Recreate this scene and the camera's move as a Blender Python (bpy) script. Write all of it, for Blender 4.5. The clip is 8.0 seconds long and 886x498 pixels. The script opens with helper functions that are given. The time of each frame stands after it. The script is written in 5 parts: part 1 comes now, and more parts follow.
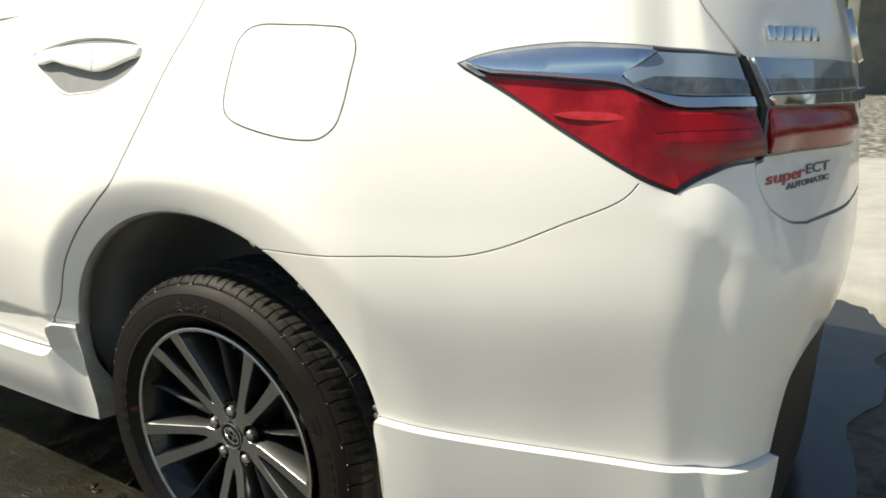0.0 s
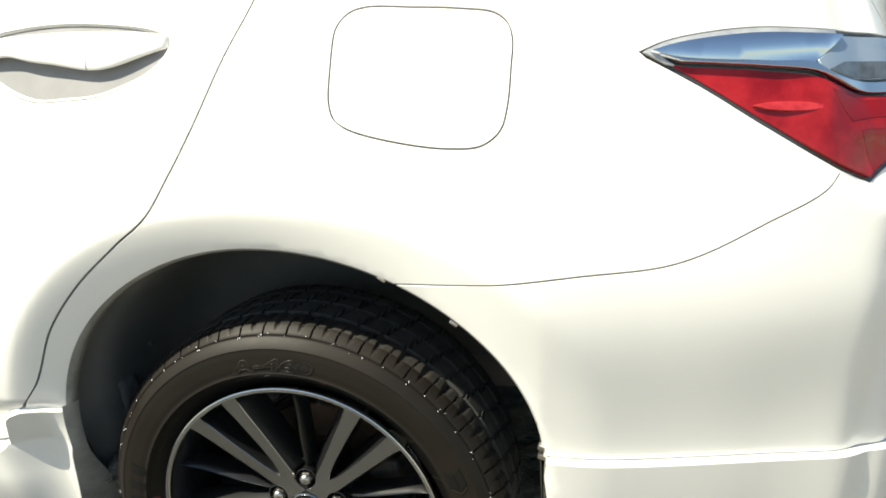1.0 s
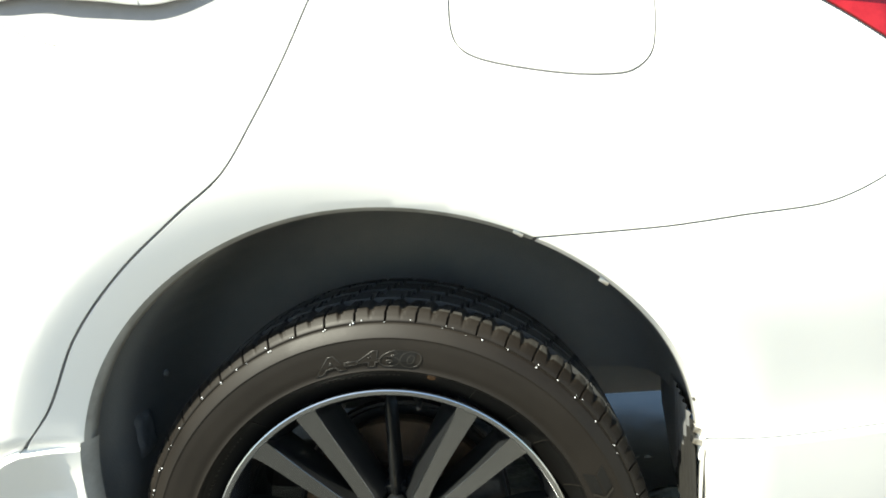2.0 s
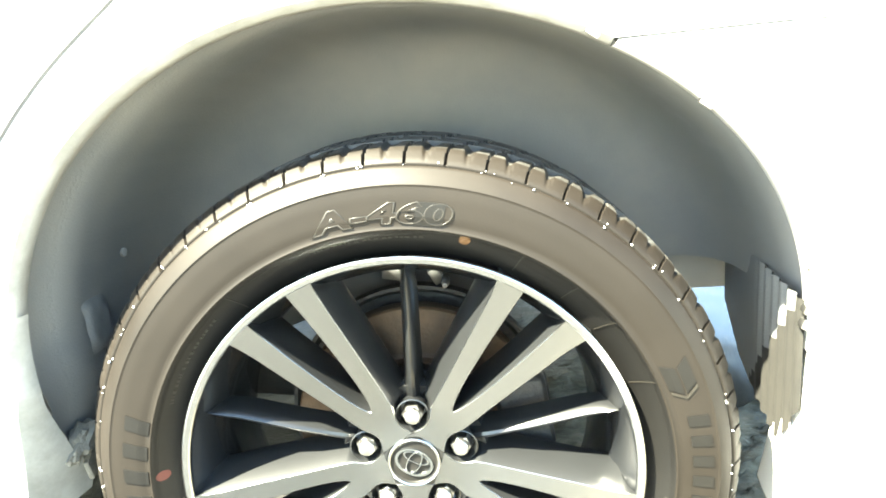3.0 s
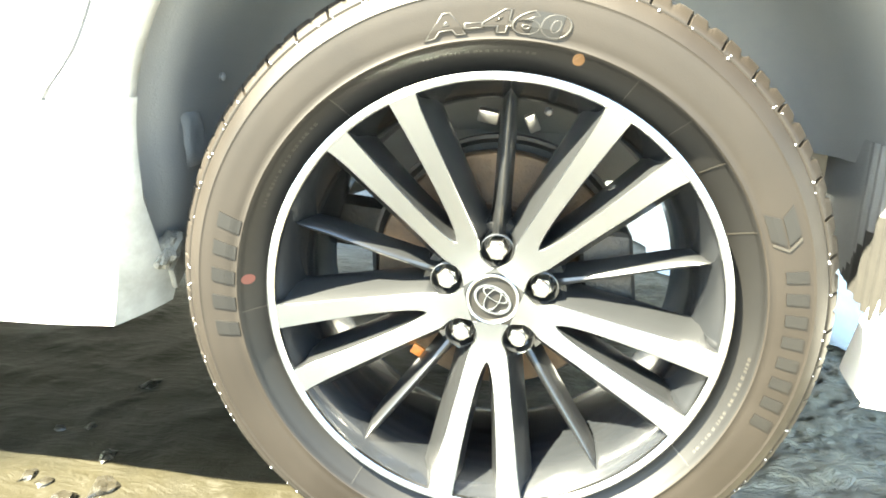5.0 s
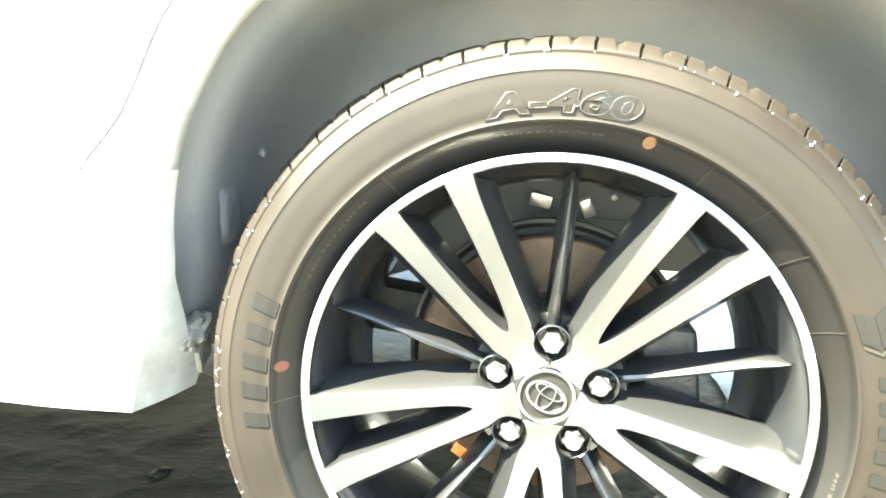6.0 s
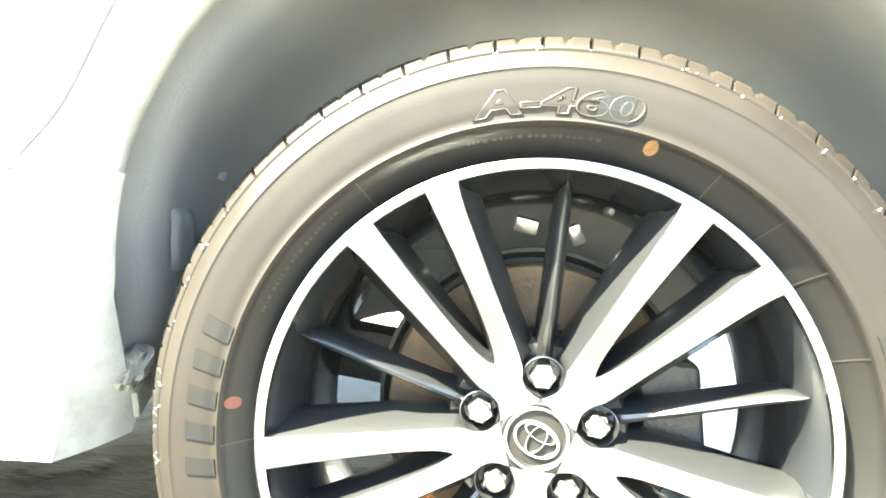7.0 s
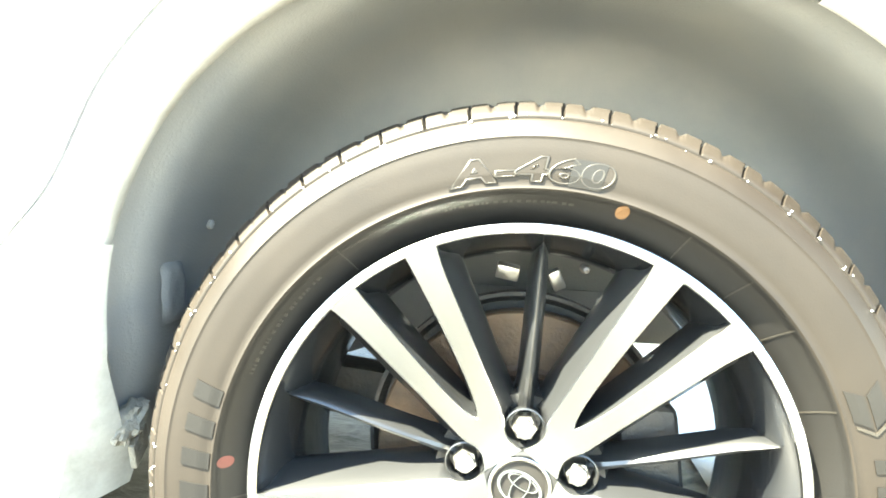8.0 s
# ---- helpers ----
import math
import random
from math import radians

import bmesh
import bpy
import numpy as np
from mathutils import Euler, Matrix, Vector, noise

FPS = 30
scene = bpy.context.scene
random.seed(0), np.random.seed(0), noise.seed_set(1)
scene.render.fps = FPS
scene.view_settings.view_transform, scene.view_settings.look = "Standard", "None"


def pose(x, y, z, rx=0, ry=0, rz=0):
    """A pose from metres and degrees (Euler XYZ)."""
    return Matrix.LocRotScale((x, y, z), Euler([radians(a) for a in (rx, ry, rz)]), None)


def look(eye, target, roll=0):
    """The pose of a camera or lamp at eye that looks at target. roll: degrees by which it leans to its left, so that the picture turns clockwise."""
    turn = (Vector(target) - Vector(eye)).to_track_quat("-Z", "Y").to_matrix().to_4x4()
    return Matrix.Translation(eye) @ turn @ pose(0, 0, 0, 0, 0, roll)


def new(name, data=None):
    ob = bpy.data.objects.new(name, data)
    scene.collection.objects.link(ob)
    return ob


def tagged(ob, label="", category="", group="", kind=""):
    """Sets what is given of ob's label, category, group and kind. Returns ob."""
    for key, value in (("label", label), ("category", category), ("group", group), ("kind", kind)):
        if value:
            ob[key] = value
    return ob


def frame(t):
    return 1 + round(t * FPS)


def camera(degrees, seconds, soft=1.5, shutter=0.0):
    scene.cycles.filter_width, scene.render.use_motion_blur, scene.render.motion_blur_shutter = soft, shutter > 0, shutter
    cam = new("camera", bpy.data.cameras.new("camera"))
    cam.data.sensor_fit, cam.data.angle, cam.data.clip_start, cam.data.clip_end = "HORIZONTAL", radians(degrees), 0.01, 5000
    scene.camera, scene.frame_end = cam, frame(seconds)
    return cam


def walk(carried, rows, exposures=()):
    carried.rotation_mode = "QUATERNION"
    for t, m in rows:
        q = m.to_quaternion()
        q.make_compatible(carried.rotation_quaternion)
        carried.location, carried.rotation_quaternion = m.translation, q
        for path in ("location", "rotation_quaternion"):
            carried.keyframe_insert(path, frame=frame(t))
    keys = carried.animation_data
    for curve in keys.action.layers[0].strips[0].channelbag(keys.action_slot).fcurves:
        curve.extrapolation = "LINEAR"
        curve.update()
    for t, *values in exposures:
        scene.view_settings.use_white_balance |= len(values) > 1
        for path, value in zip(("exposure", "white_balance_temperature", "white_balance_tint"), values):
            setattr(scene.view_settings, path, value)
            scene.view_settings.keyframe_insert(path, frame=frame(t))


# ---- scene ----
cam = camera(65.5, 8.0, 1.8)
PATH = [
    (0, (0.962, -0.768, 0.939), (-0.041, 0.898, 0.47), -2.2),
    (0.5, (0.673, -0.782, 0.947), (-0.199, 0.951, 0.46), -5.1),
    (1, (0.434, -0.814, 0.981), (0.008, 1.059, 0.424), -3.5),
    (1.2, (0.36, -0.827, 0.978), (0.071, 1.073, 0.423), -3.8),
    (2.3, (0.086, -0.697, 0.766), (-0.025, 1.28, 0.483), -4.6),
    (2.5, (0.071, -0.65, 0.751), (-0.084, 1.317, 0.424), -5.7),
    (3, (0.076, -0.585, 0.685), (-0.024, 1.351, 0.192), -4.0),
    (3.5, (0.075, -0.583, 0.63), (0.003, 1.336, 0.071), -0.9),
    (4, (0.053, -0.6, 0.594), (-0.068, 1.305, -0.002), -0.2),
    (4.5, (0.039, -0.617, 0.566), (-0.157, 1.277, -0.044), 0.2),
    (6, (-0.015, -0.575, 0.55), (-0.294, 1.373, 0.193), 2.7),
    (6.5, (-0.044, -0.525, 0.489), (-0.266, 1.454, 0.311), 3.7),
    (7, (-0.035, -0.521, 0.486), (-0.218, 1.468, 0.379), 3.8),
    (7.5, (-0.036, -0.506, 0.483), (-0.23, 1.485, 0.454), 3.6),
    (8, (-0.023, -0.532, 0.551), (-0.198, 1.454, 0.392), 2.4),
]
walk(cam, [(t, look(eye, target, roll)) for t, eye, target, roll in PATH],
     [(0, 0.62, 6900, 3), (0.5, 1.08, 6800, 2), (1.0, 1.18, 6800, 2), (2.5, 2.98, 6350, -2), (3.0, 4.6, 6900, -3), (3.5, 5.25, 7050, -2), (4.0, 4.85, 7150, -2), (4.5, 4.95, 7150, -1), (6.0, 5.15, 7050, -2),
      (8.0, 5.3, 6950, -2)])

# ---- world, sun, exposure ----
SUN_TURN, SUN_UP = radians(217), radians(55)
world = bpy.data.worlds.new("sky")
scene.world = world
world.use_nodes = True
wn = world.node_tree.nodes
sky = wn.new("ShaderNodeTexSky")
sky.sky_type, sky.sun_disc, sky.sun_elevation, sky.sun_rotation = "NISHITA", False, SUN_UP, radians(90) - SUN_TURN
wn["Background"].inputs["Strength"].default_value = 0.07
world.node_tree.links.new(sky.outputs["Color"], wn["Background"].inputs["Color"])
sun = new("sun", bpy.data.lights.new("sun", "SUN"))
sun.data.energy, sun.data.angle, sun.data.color = 4.8, radians(0.6), (1.0, 0.92, 0.80)
sun_way = Vector((math.cos(SUN_TURN) * math.cos(SUN_UP), math.sin(SUN_TURN) * math.cos(SUN_UP), math.sin(SUN_UP)))
sun.matrix_world = look(sun_way * 20, (0, 0, 0))


# ---- materials ----
def material(name, base, rough=0.5, metal=0.0, coat=0.0, second=None, scale=8.0, amount=0.5, bump=0.0, bump_scale=60.0,
             rough_vary=0.0, spec=0.5, detail=6.0, fine=None, coat_rough=0.03):
    """A surface: base colour mixed with a second by noise, with a fine bump."""
    m = bpy.data.materials.new(name)
    m.use_nodes = True
    nt, b = m.node_tree, m.node_tree.nodes["Principled BSDF"]
    b.inputs["Roughness"].default_value, b.inputs["Metallic"].default_value = rough, metal
    b.inputs["Coat Weight"].default_value, b.inputs["Coat Roughness"].default_value = coat, coat_rough
    b.inputs["Specular IOR Level"].default_value = spec
    b.inputs["Base Color"].default_value = (*base, 1)
    m.diffuse_color = (*base, 1)
    where = nt.nodes.new("ShaderNodeTexCoord").outputs["Object"]
    if second:
        n1 = nt.nodes.new("ShaderNodeTexNoise")
        n1.inputs["Scale"].default_value, n1.inputs["Detail"].default_value, n1.inputs["Roughness"].default_value = scale, detail, 0.6
        nt.links.new(where, n1.inputs["Vector"])
        r = nt.nodes.new("ShaderNodeMapRange")
        r.inputs["From Min"].default_value, r.inputs["From Max"].default_value, r.inputs["To Max"].default_value = 0.38, 0.64, amount
        nt.links.new(n1.outputs["Fac"], r.inputs["Value"])
        mix = nt.nodes.new("ShaderNodeMix")
        mix.data_type = "RGBA"
        mix.inputs["A"].default_value, mix.inputs["B"].default_value = (*base, 1), (*second, 1)
        nt.links.new(r.outputs["Result"], mix.inputs["Factor"])
        colour = mix.outputs["Result"]
        if fine:
            n2 = nt.nodes.new("ShaderNodeTexNoise")
            n2.inputs["Scale"].default_value, n2.inputs["Detail"].default_value = scale * 14, 4
            nt.links.new(where, n2.inputs["Vector"])
            r2 = nt.nodes.new("ShaderNodeMapRange")
            r2.inputs["From Min"].default_value, r2.inputs["From Max"].default_value, r2.inputs["To Max"].default_value = 0.45, 0.7, 0.7
            nt.links.new(n2.outputs["Fac"], r2.inputs["Value"])
            mix2 = nt.nodes.new("ShaderNodeMix")
            mix2.data_type = "RGBA"
            mix2.inputs["B"].default_value = (*fine, 1)
            nt.links.new(colour, mix2.inputs["A"])
            nt.links.new(r2.outputs["Result"], mix2.inputs["Factor"])
            colour = mix2.outputs["Result"]
        nt.links.new(colour, b.inputs["Base Color"])
        if rough_vary:
            rr = nt.nodes.new("ShaderNodeMapRange")
            rr.inputs["From Min"].default_value, rr.inputs["From Max"].default_value = 0.35, 0.65
            rr.inputs["To Min"].default_value, rr.inputs["To Max"].default_value = max(0.02, rough - rough_vary), min(1, rough + rough_vary)
            nt.links.new(n1.outputs["Fac"], rr.inputs["Value"])
            nt.links.new(rr.outputs["Result"], b.inputs["Roughness"])
    if bump:
        nb = nt.nodes.new("ShaderNodeTexNoise")
        nb.inputs["Scale"].default_value, nb.inputs["Detail"].default_value = bump_scale, 6
        nt.links.new(where, nb.inputs["Vector"])
        bp = nt.nodes.new("ShaderNodeBump")
        bp.inputs["Strength"].default_value, bp.inputs["Distance"].default_value = bump, 0.004
        nt.links.new(nb.outputs["Fac"], bp.inputs["Height"])
        nt.links.new(bp.outputs["Normal"], b.inputs["Normal"])
    return m


PAINT = material("pearl_white_paint", (0.80, 0.79, 0.76), 0.42, 0.0, 0.8, (0.77, 0.76, 0.73), 3.0, 0.6, bump=0.02, bump_scale=900)
SEAM = material("dark_seam", (0.20, 0.20, 0.205), 0.7, second=(0.25, 0.25, 0.255), scale=20)
# white paint greyed for the shade inside panel gaps and joints
GAP_SHADE = material("grimy_paint_edge", (0.30, 0.30, 0.305), 0.6, second=(0.22, 0.22, 0.225), scale=30)
# white paint of flange and skirt end, greyed to hold their shade
SHADED_GRIME = material("grimy_arch_flange", (0.30, 0.30, 0.29), 0.6, second=(0.20, 0.20, 0.19), scale=24, amount=0.9, bump=0.1, bump_scale=200)
# dusty plastic, its grey raised further to carry haze in the colour
LINER = material("dark_plastic", (0.125, 0.13, 0.135), 0.62, second=(0.19, 0.186, 0.175), scale=5, amount=0.7, bump=0.14, bump_scale=420, rough_vary=0.12)
# darkened so that the tail's sunlit corner does not wash out
SUNLIT_TAIL = material("dusty_plastic", (0.0105, 0.0098, 0.0082), 0.75, second=(0.0160, 0.0148, 0.0120), scale=40, amount=0.8, bump=0.12, bump_scale=200)
TORN = material("torn_pale_plastic", (0.17, 0.16, 0.135), 0.7, second=(0.10, 0.092, 0.075), scale=70, amount=0.8, bump=0.5, bump_scale=260)
INSERT = material("black_grained_plastic", (0.012, 0.013, 0.014), 0.5, second=(0.020, 0.020, 0.020), scale=14, bump=0.3, bump_scale=700, spec=0.25)
RUBBER = material("tyre_rubber", (0.0060, 0.0043, 0.0027), 0.58, second=(0.0088, 0.0064, 0.0041), scale=9, amount=0.8, bump=0.05, bump_scale=700, rough_vary=0.07, fine=(0.0072, 0.0053, 0.0034), spec=0.27)
# darker than the sidewall rubber
BEAD = material("clean_black_bead", (0.0028, 0.0026, 0.0023), 0.5, second=(0.0040, 0.0037, 0.0032), scale=20, amount=0.8, bump=0.05, bump_scale=700, spec=0.3)
TREAD = material("worn_dusty_tread", (0.020, 0.019, 0.017), 0.6, second=(0.034, 0.032, 0.028), scale=30, amount=0.8, bump=0.15, bump_scale=500, rough_vary=0.15, spec=0.35)
# crown lightened in colour, so it is not black in the arch's shade
CROWN = material("dusty_tread_crown", (0.042, 0.042, 0.041), 0.7, second=(0.060, 0.060, 0.057), scale=30, amount=0.8, bump=0.15, bump_scale=500, spec=0.3)
RAISED = material("raised_rubber", (0.0105, 0.0092, 0.0070), 0.42, second=(0.0155, 0.0133, 0.0101), scale=60, amount=0.6, spec=0.45)
YELLOW = material("yellow_ink", (0.085, 0.040, 0.011), 0.6, second=(0.07, 0.036, 0.011), scale=300)
RED_INK = material("red_ink", (0.075, 0.014, 0.008), 0.6, second=(0.06, 0.013, 0.008), scale=300)
ORANGE = material("orange_paint", (0.35, 0.10, 0.008), 0.5, second=(0.6, 0.2, 0.03), scale=200)
MACHINED = material("machined_alloy", (0.315, 0.323, 0.327), 0.25, 1.0, 0.0, (0.305, 0.313, 0.317), 40, 0.6)
# lighter copy of the machined alloy: the light the lip catches is in its colour
BRIGHT_ALLOY = material("polished_lip", (0.50, 0.515, 0.525), 0.22, 1.0, 0.2, (0.45, 0.465, 0.475), 60, 0.6)
GUNMETAL = material("gunmetal_gloss_paint", (0.012, 0.0127, 0.0134), 0.36, 0.35, 0.45, (0.015, 0.0157, 0.0164), 12, 0.6, coat_rough=0.07)
BARREL = material("gunmetal_barrel", (0.010, 0.0112, 0.0128), 0.26, 0.4, 0.6, (0.013, 0.014, 0.0155), 18, 0.6, coat_rough=0.06)
CHROME = material("chrome", (0.78, 0.79, 0.80), 0.07, 1.0, second=(0.7, 0.71, 0.72), scale=30)
STEEL = material("nut_steel", (0.50, 0.49, 0.47), 0.33, 1.0, second=(0.36, 0.35, 0.33), scale=90, amount=0.7)
RUST = material("brake_disc_rust", (0.10, 0.062, 0.034), 0.6, 0.35, second=(0.06, 0.038, 0.023), scale=26, amount=0.8, bump=0.3, bump_scale=300)
CAST = material("cast_iron", (0.035, 0.034, 0.033), 0.6, 0.5, second=(0.06, 0.05, 0.042), scale=40, bump=0.4, bump_scale=200)
CAP = material("black_satin_cap", (0.010, 0.0095, 0.0085), 0.5, 0.0, 0.0, second=(0.014, 0.013, 0.012), scale=80, spec=0.15)
RED_LENS = material("red_lens", (0.17, 0.003, 0.006), 0.12, 0.0, 0.1, (0.31, 0.012, 0.016), 17, 0.9, spec=0.4)
HOUSING = material("dark_lamp_housing", (0.035, 0.036, 0.040), 0.18, 0.0, 0.6, (0.055, 0.056, 0.060), 12, 0.6)
RED_DEEP = material("deep_red_lens", (0.19, 0.002, 0.003), 0.18, 0.0, 0.1, (0.11, 0.002, 0.004), 9, 0.7)
RED_LIGHT = material("bright_red_reflector", (0.50, 0.030, 0.034), 0.1, 0.0, 0.6, (0.34, 0.012, 0.014), 60, 0.9)
BOWL = material("dim_reflector_bowl", (0.13, 0.15, 0.17), 0.16, 0.4, 0.8, (0.07, 0.08, 0.09), 60, 0.9, bump=0.4, bump_scale=120)
# the reflected sky's blue is put into the lens and blade colours
SKY_SMOKE = material("smoked_clear_lens", (0.27, 0.34, 0.43), 0.08, 0.3, 1.0, (0.21, 0.27, 0.35), 18, 0.6)
BLUE_CHROME = material("satin_chrome", (0.80, 0.84, 0.90), 0.14, 1.0, 0.5, (0.74, 0.78, 0.84), 6, 0.5)
PALE_LENS = material("pale_clear_lens", (0.42, 0.43, 0.44), 0.10, 0.2, 1.0, (0.30, 0.31, 0.33), 60, 0.8)
GLASS = material("dark_window_glass", (0.02, 0.024, 0.026), 0.05, 0.0, 1.0, (0.03, 0.034, 0.036), 2)
INK_RED = material("red_vinyl", (0.42, 0.05, 0.05), 0.4, second=(0.35, 0.04, 0.04), scale=80)
INK_GREY = material("grey_vinyl", (0.10, 0.09, 0.10), 0.4, second=(0.14, 0.13, 0.13), scale=80)


# ---- helpers for meshes ----
def mesh_of(name, verts, faces, mats, index=None, smooth=True, normals=None):
    me = bpy.data.meshes.new(name)
    me.from_pydata([tuple(map(float, v)) for v in verts], [], [tuple(map(int, f)) for f in faces])
    for m in mats if isinstance(mats, (list, tuple)) else [mats]:
        me.materials.append(m)
    if index is not None:
        me.polygons.foreach_set("material_index", np.array(index, dtype=np.int32))
    me.polygons.foreach_set("use_smooth", np.full(len(me.polygons), bool(smooth)))
    me.update()
    if normals is not None:
        me.normals_split_custom_set_from_vertices([tuple(map(float, n)) for n in normals])
    return me


def part(name, me, parent=None, label="", at=None):
    ob = new(name, me)
    ob.parent = parent
    if at is not None:
        ob.matrix_basis = at
    if label:
        ob["label"] = label
    return ob


def mesh_from(bm, name, mat, smooth=True, angle=35):
    """A mesh from a bmesh, with edges over the angle kept sharp."""
    bmesh.ops.recalc_face_normals(bm, faces=bm.faces)
    for e in bm.edges:
        e.smooth = len(e.link_faces) == 2 and e.calc_face_angle(0) < radians(angle)
    for f in bm.faces:
        f.smooth = smooth
    me = bpy.data.meshes.new(name)
    bm.to_mesh(me)
    bm.free()
    for m in mat if isinstance(mat, (list, tuple)) else [mat]:
        me.materials.append(m)
    return me


def lathe(name, profile, n, mat, angle=35, closed=False):
    """Turned about the y axis; profile: (radius, y)."""
    verts, faces = [], []
    k = len(profile)
    for i in range(n):
        a = 2 * math.pi * i / n
        verts += [(r * math.cos(a), y, r * math.sin(a)) for r, y in profile]
    for i in range(n):
        j = (i + 1) % n
        for q in range(k if closed else k - 1):
            w = (q + 1) % k
            faces.append((i * k + q, i * k + w, j * k + w, j * k + q))
    bm = bmesh.new()
    tmp = bpy.data.meshes.new("tmp")
    tmp.from_pydata(verts, [], faces)
    bm.from_mesh(tmp)
    bpy.data.meshes.remove(tmp)
    return mesh_from(bm, name, mat, True, angle)


def block(name, size, mat, bevel=0.003, segments=2, taper=0.0):
    """A bevelled box about its own middle."""
    bm = bmesh.new()
    bmesh.ops.create_cube(bm, size=1)
    for v in bm.verts:
        s = 1 - taper * (v.co.z + 0.5)
        v.co = Vector((v.co.x * size[0] * s, v.co.y * size[1], v.co.z * size[2]))
    if bevel:
        bmesh.ops.bevel(bm, geom=list(bm.edges), offset=bevel, segments=segments, affect="EDGES", profile=0.6)
    return mesh_from(bm, name, mat, True, 50)


def inside(poly, pts):
    """Which points lie inside the polygon."""
    x, y = pts[:, 0], pts[:, 1]
    hit = np.zeros(len(pts), bool)
    for (x0, y0), (x1, y1) in zip(poly, np.roll(poly, -1, axis=0)):
        if y0 != y1:
            hit ^= ((y0 > y) != (y1 > y)) & (x < (x1 - x0) * (y - y0) / (y1 - y0) + x0)
    return hit


def away(poly, pts):
    """The distance of the points from the polygon's edge."""
    best = np.full(len(pts), 9.0)
    for a, b in zip(poly, np.roll(poly, -1, axis=0)):
        ab = b - a
        t = np.clip(((pts - a) @ ab) / max(ab @ ab, 1e-12), 0, 1)
        best = np.minimum(best, np.linalg.norm(pts - a - t[:, None] * ab, axis=1))
    return best


def even(poly, gap=0.012):
    """The polygon with its long edges split."""
    out = []
    for a, b in zip(poly, np.roll(poly, -1, axis=0)):
        n = max(1, int(np.ceil(np.linalg.norm(b - a) / gap)))
        out += [a + (b - a) * i / n for i in range(n)]
    out = np.array(out)
    keep = np.linalg.norm(out - np.roll(out, 1, axis=0), axis=1) > 1e-4
    return out[keep]


def shrunk(poly, g):
    """The polygon drawn in by g (outwards where g is negative)."""
    a, b = np.roll(poly, 1, axis=0), np.roll(poly, -1, axis=0)
    area = np.sum(poly[:, 0] * b[:, 1] - b[:, 0] * poly[:, 1])
    n1, n2 = poly - a, b - poly
    n1, n2 = np.stack([-n1[:, 1], n1[:, 0]], 1), np.stack([-n2[:, 1], n2[:, 0]], 1)
    n1, n2 = n1 / np.linalg.norm(n1, axis=1)[:, None], n2 / np.linalg.norm(n2, axis=1)[:, None]
    m = n1 + n2
    m /= np.maximum(np.linalg.norm(m, axis=1), 0.3)[:, None]
    m /= np.maximum(np.sum(m * n1, axis=1), 0.45)[:, None]
    return poly + np.sign(area) * g * m


def cut_mesh(loops, grid):
    """Triangles of a flat shape with holes: points (u, v), faces, and the loops as indices."""
    from mathutils.geometry import delaunay_2d_cdt
    edge = [even(l, grid * 0.8) for l in loops]
    lo, hi = edge[0].min(0), edge[0].max(0)
    gu, gv = np.meshgrid(np.arange(lo[0], hi[0], grid), np.arange(lo[1], hi[1], grid))
    gu = gu + (np.arange(gu.shape[0]) % 2)[:, None] * grid / 2
    pts = np.stack([gu.ravel(), gv.ravel()], 1)
    ok = inside(edge[0], pts) & (away(edge[0], pts) > grid * 0.45)
    for h in edge[1:]:
        ok &= ~inside(h, pts) & (away(h, pts) > grid * 0.45)
    pts = pts[ok]
    allp = np.vstack(edge + [pts])
    lines, at = [], 0
    for l in edge:
        n = len(l)
        lines += [(at + i, at + (i + 1) % n) for i in range(n)]
        at += n
    got = delaunay_2d_cdt([Vector(p) for p in allp], lines, [], 0, 1e-7)
    v2 = np.array([tuple(v) for v in got[0]])
    tri = np.array([tuple(f) for f in got[2]])
    mid = v2[tri].mean(1)
    ok = inside(edge[0], mid)
    for h in edge[1:]:
        ok &= ~inside(h, mid)
    tri = tri[ok]
    a, b, c = v2[tri[:, 0]], v2[tri[:, 1]], v2[tri[:, 2]]
    area = (b[:, 0] - a[:, 0]) * (c[:, 1] - a[:, 1]) - (c[:, 0] - a[:, 0]) * (b[:, 1] - a[:, 1])
    tri[area < 0] = tri[area < 0][:, ::-1]
    tri = tri[np.abs(area) > 1e-10]
    return v2, tri, edge


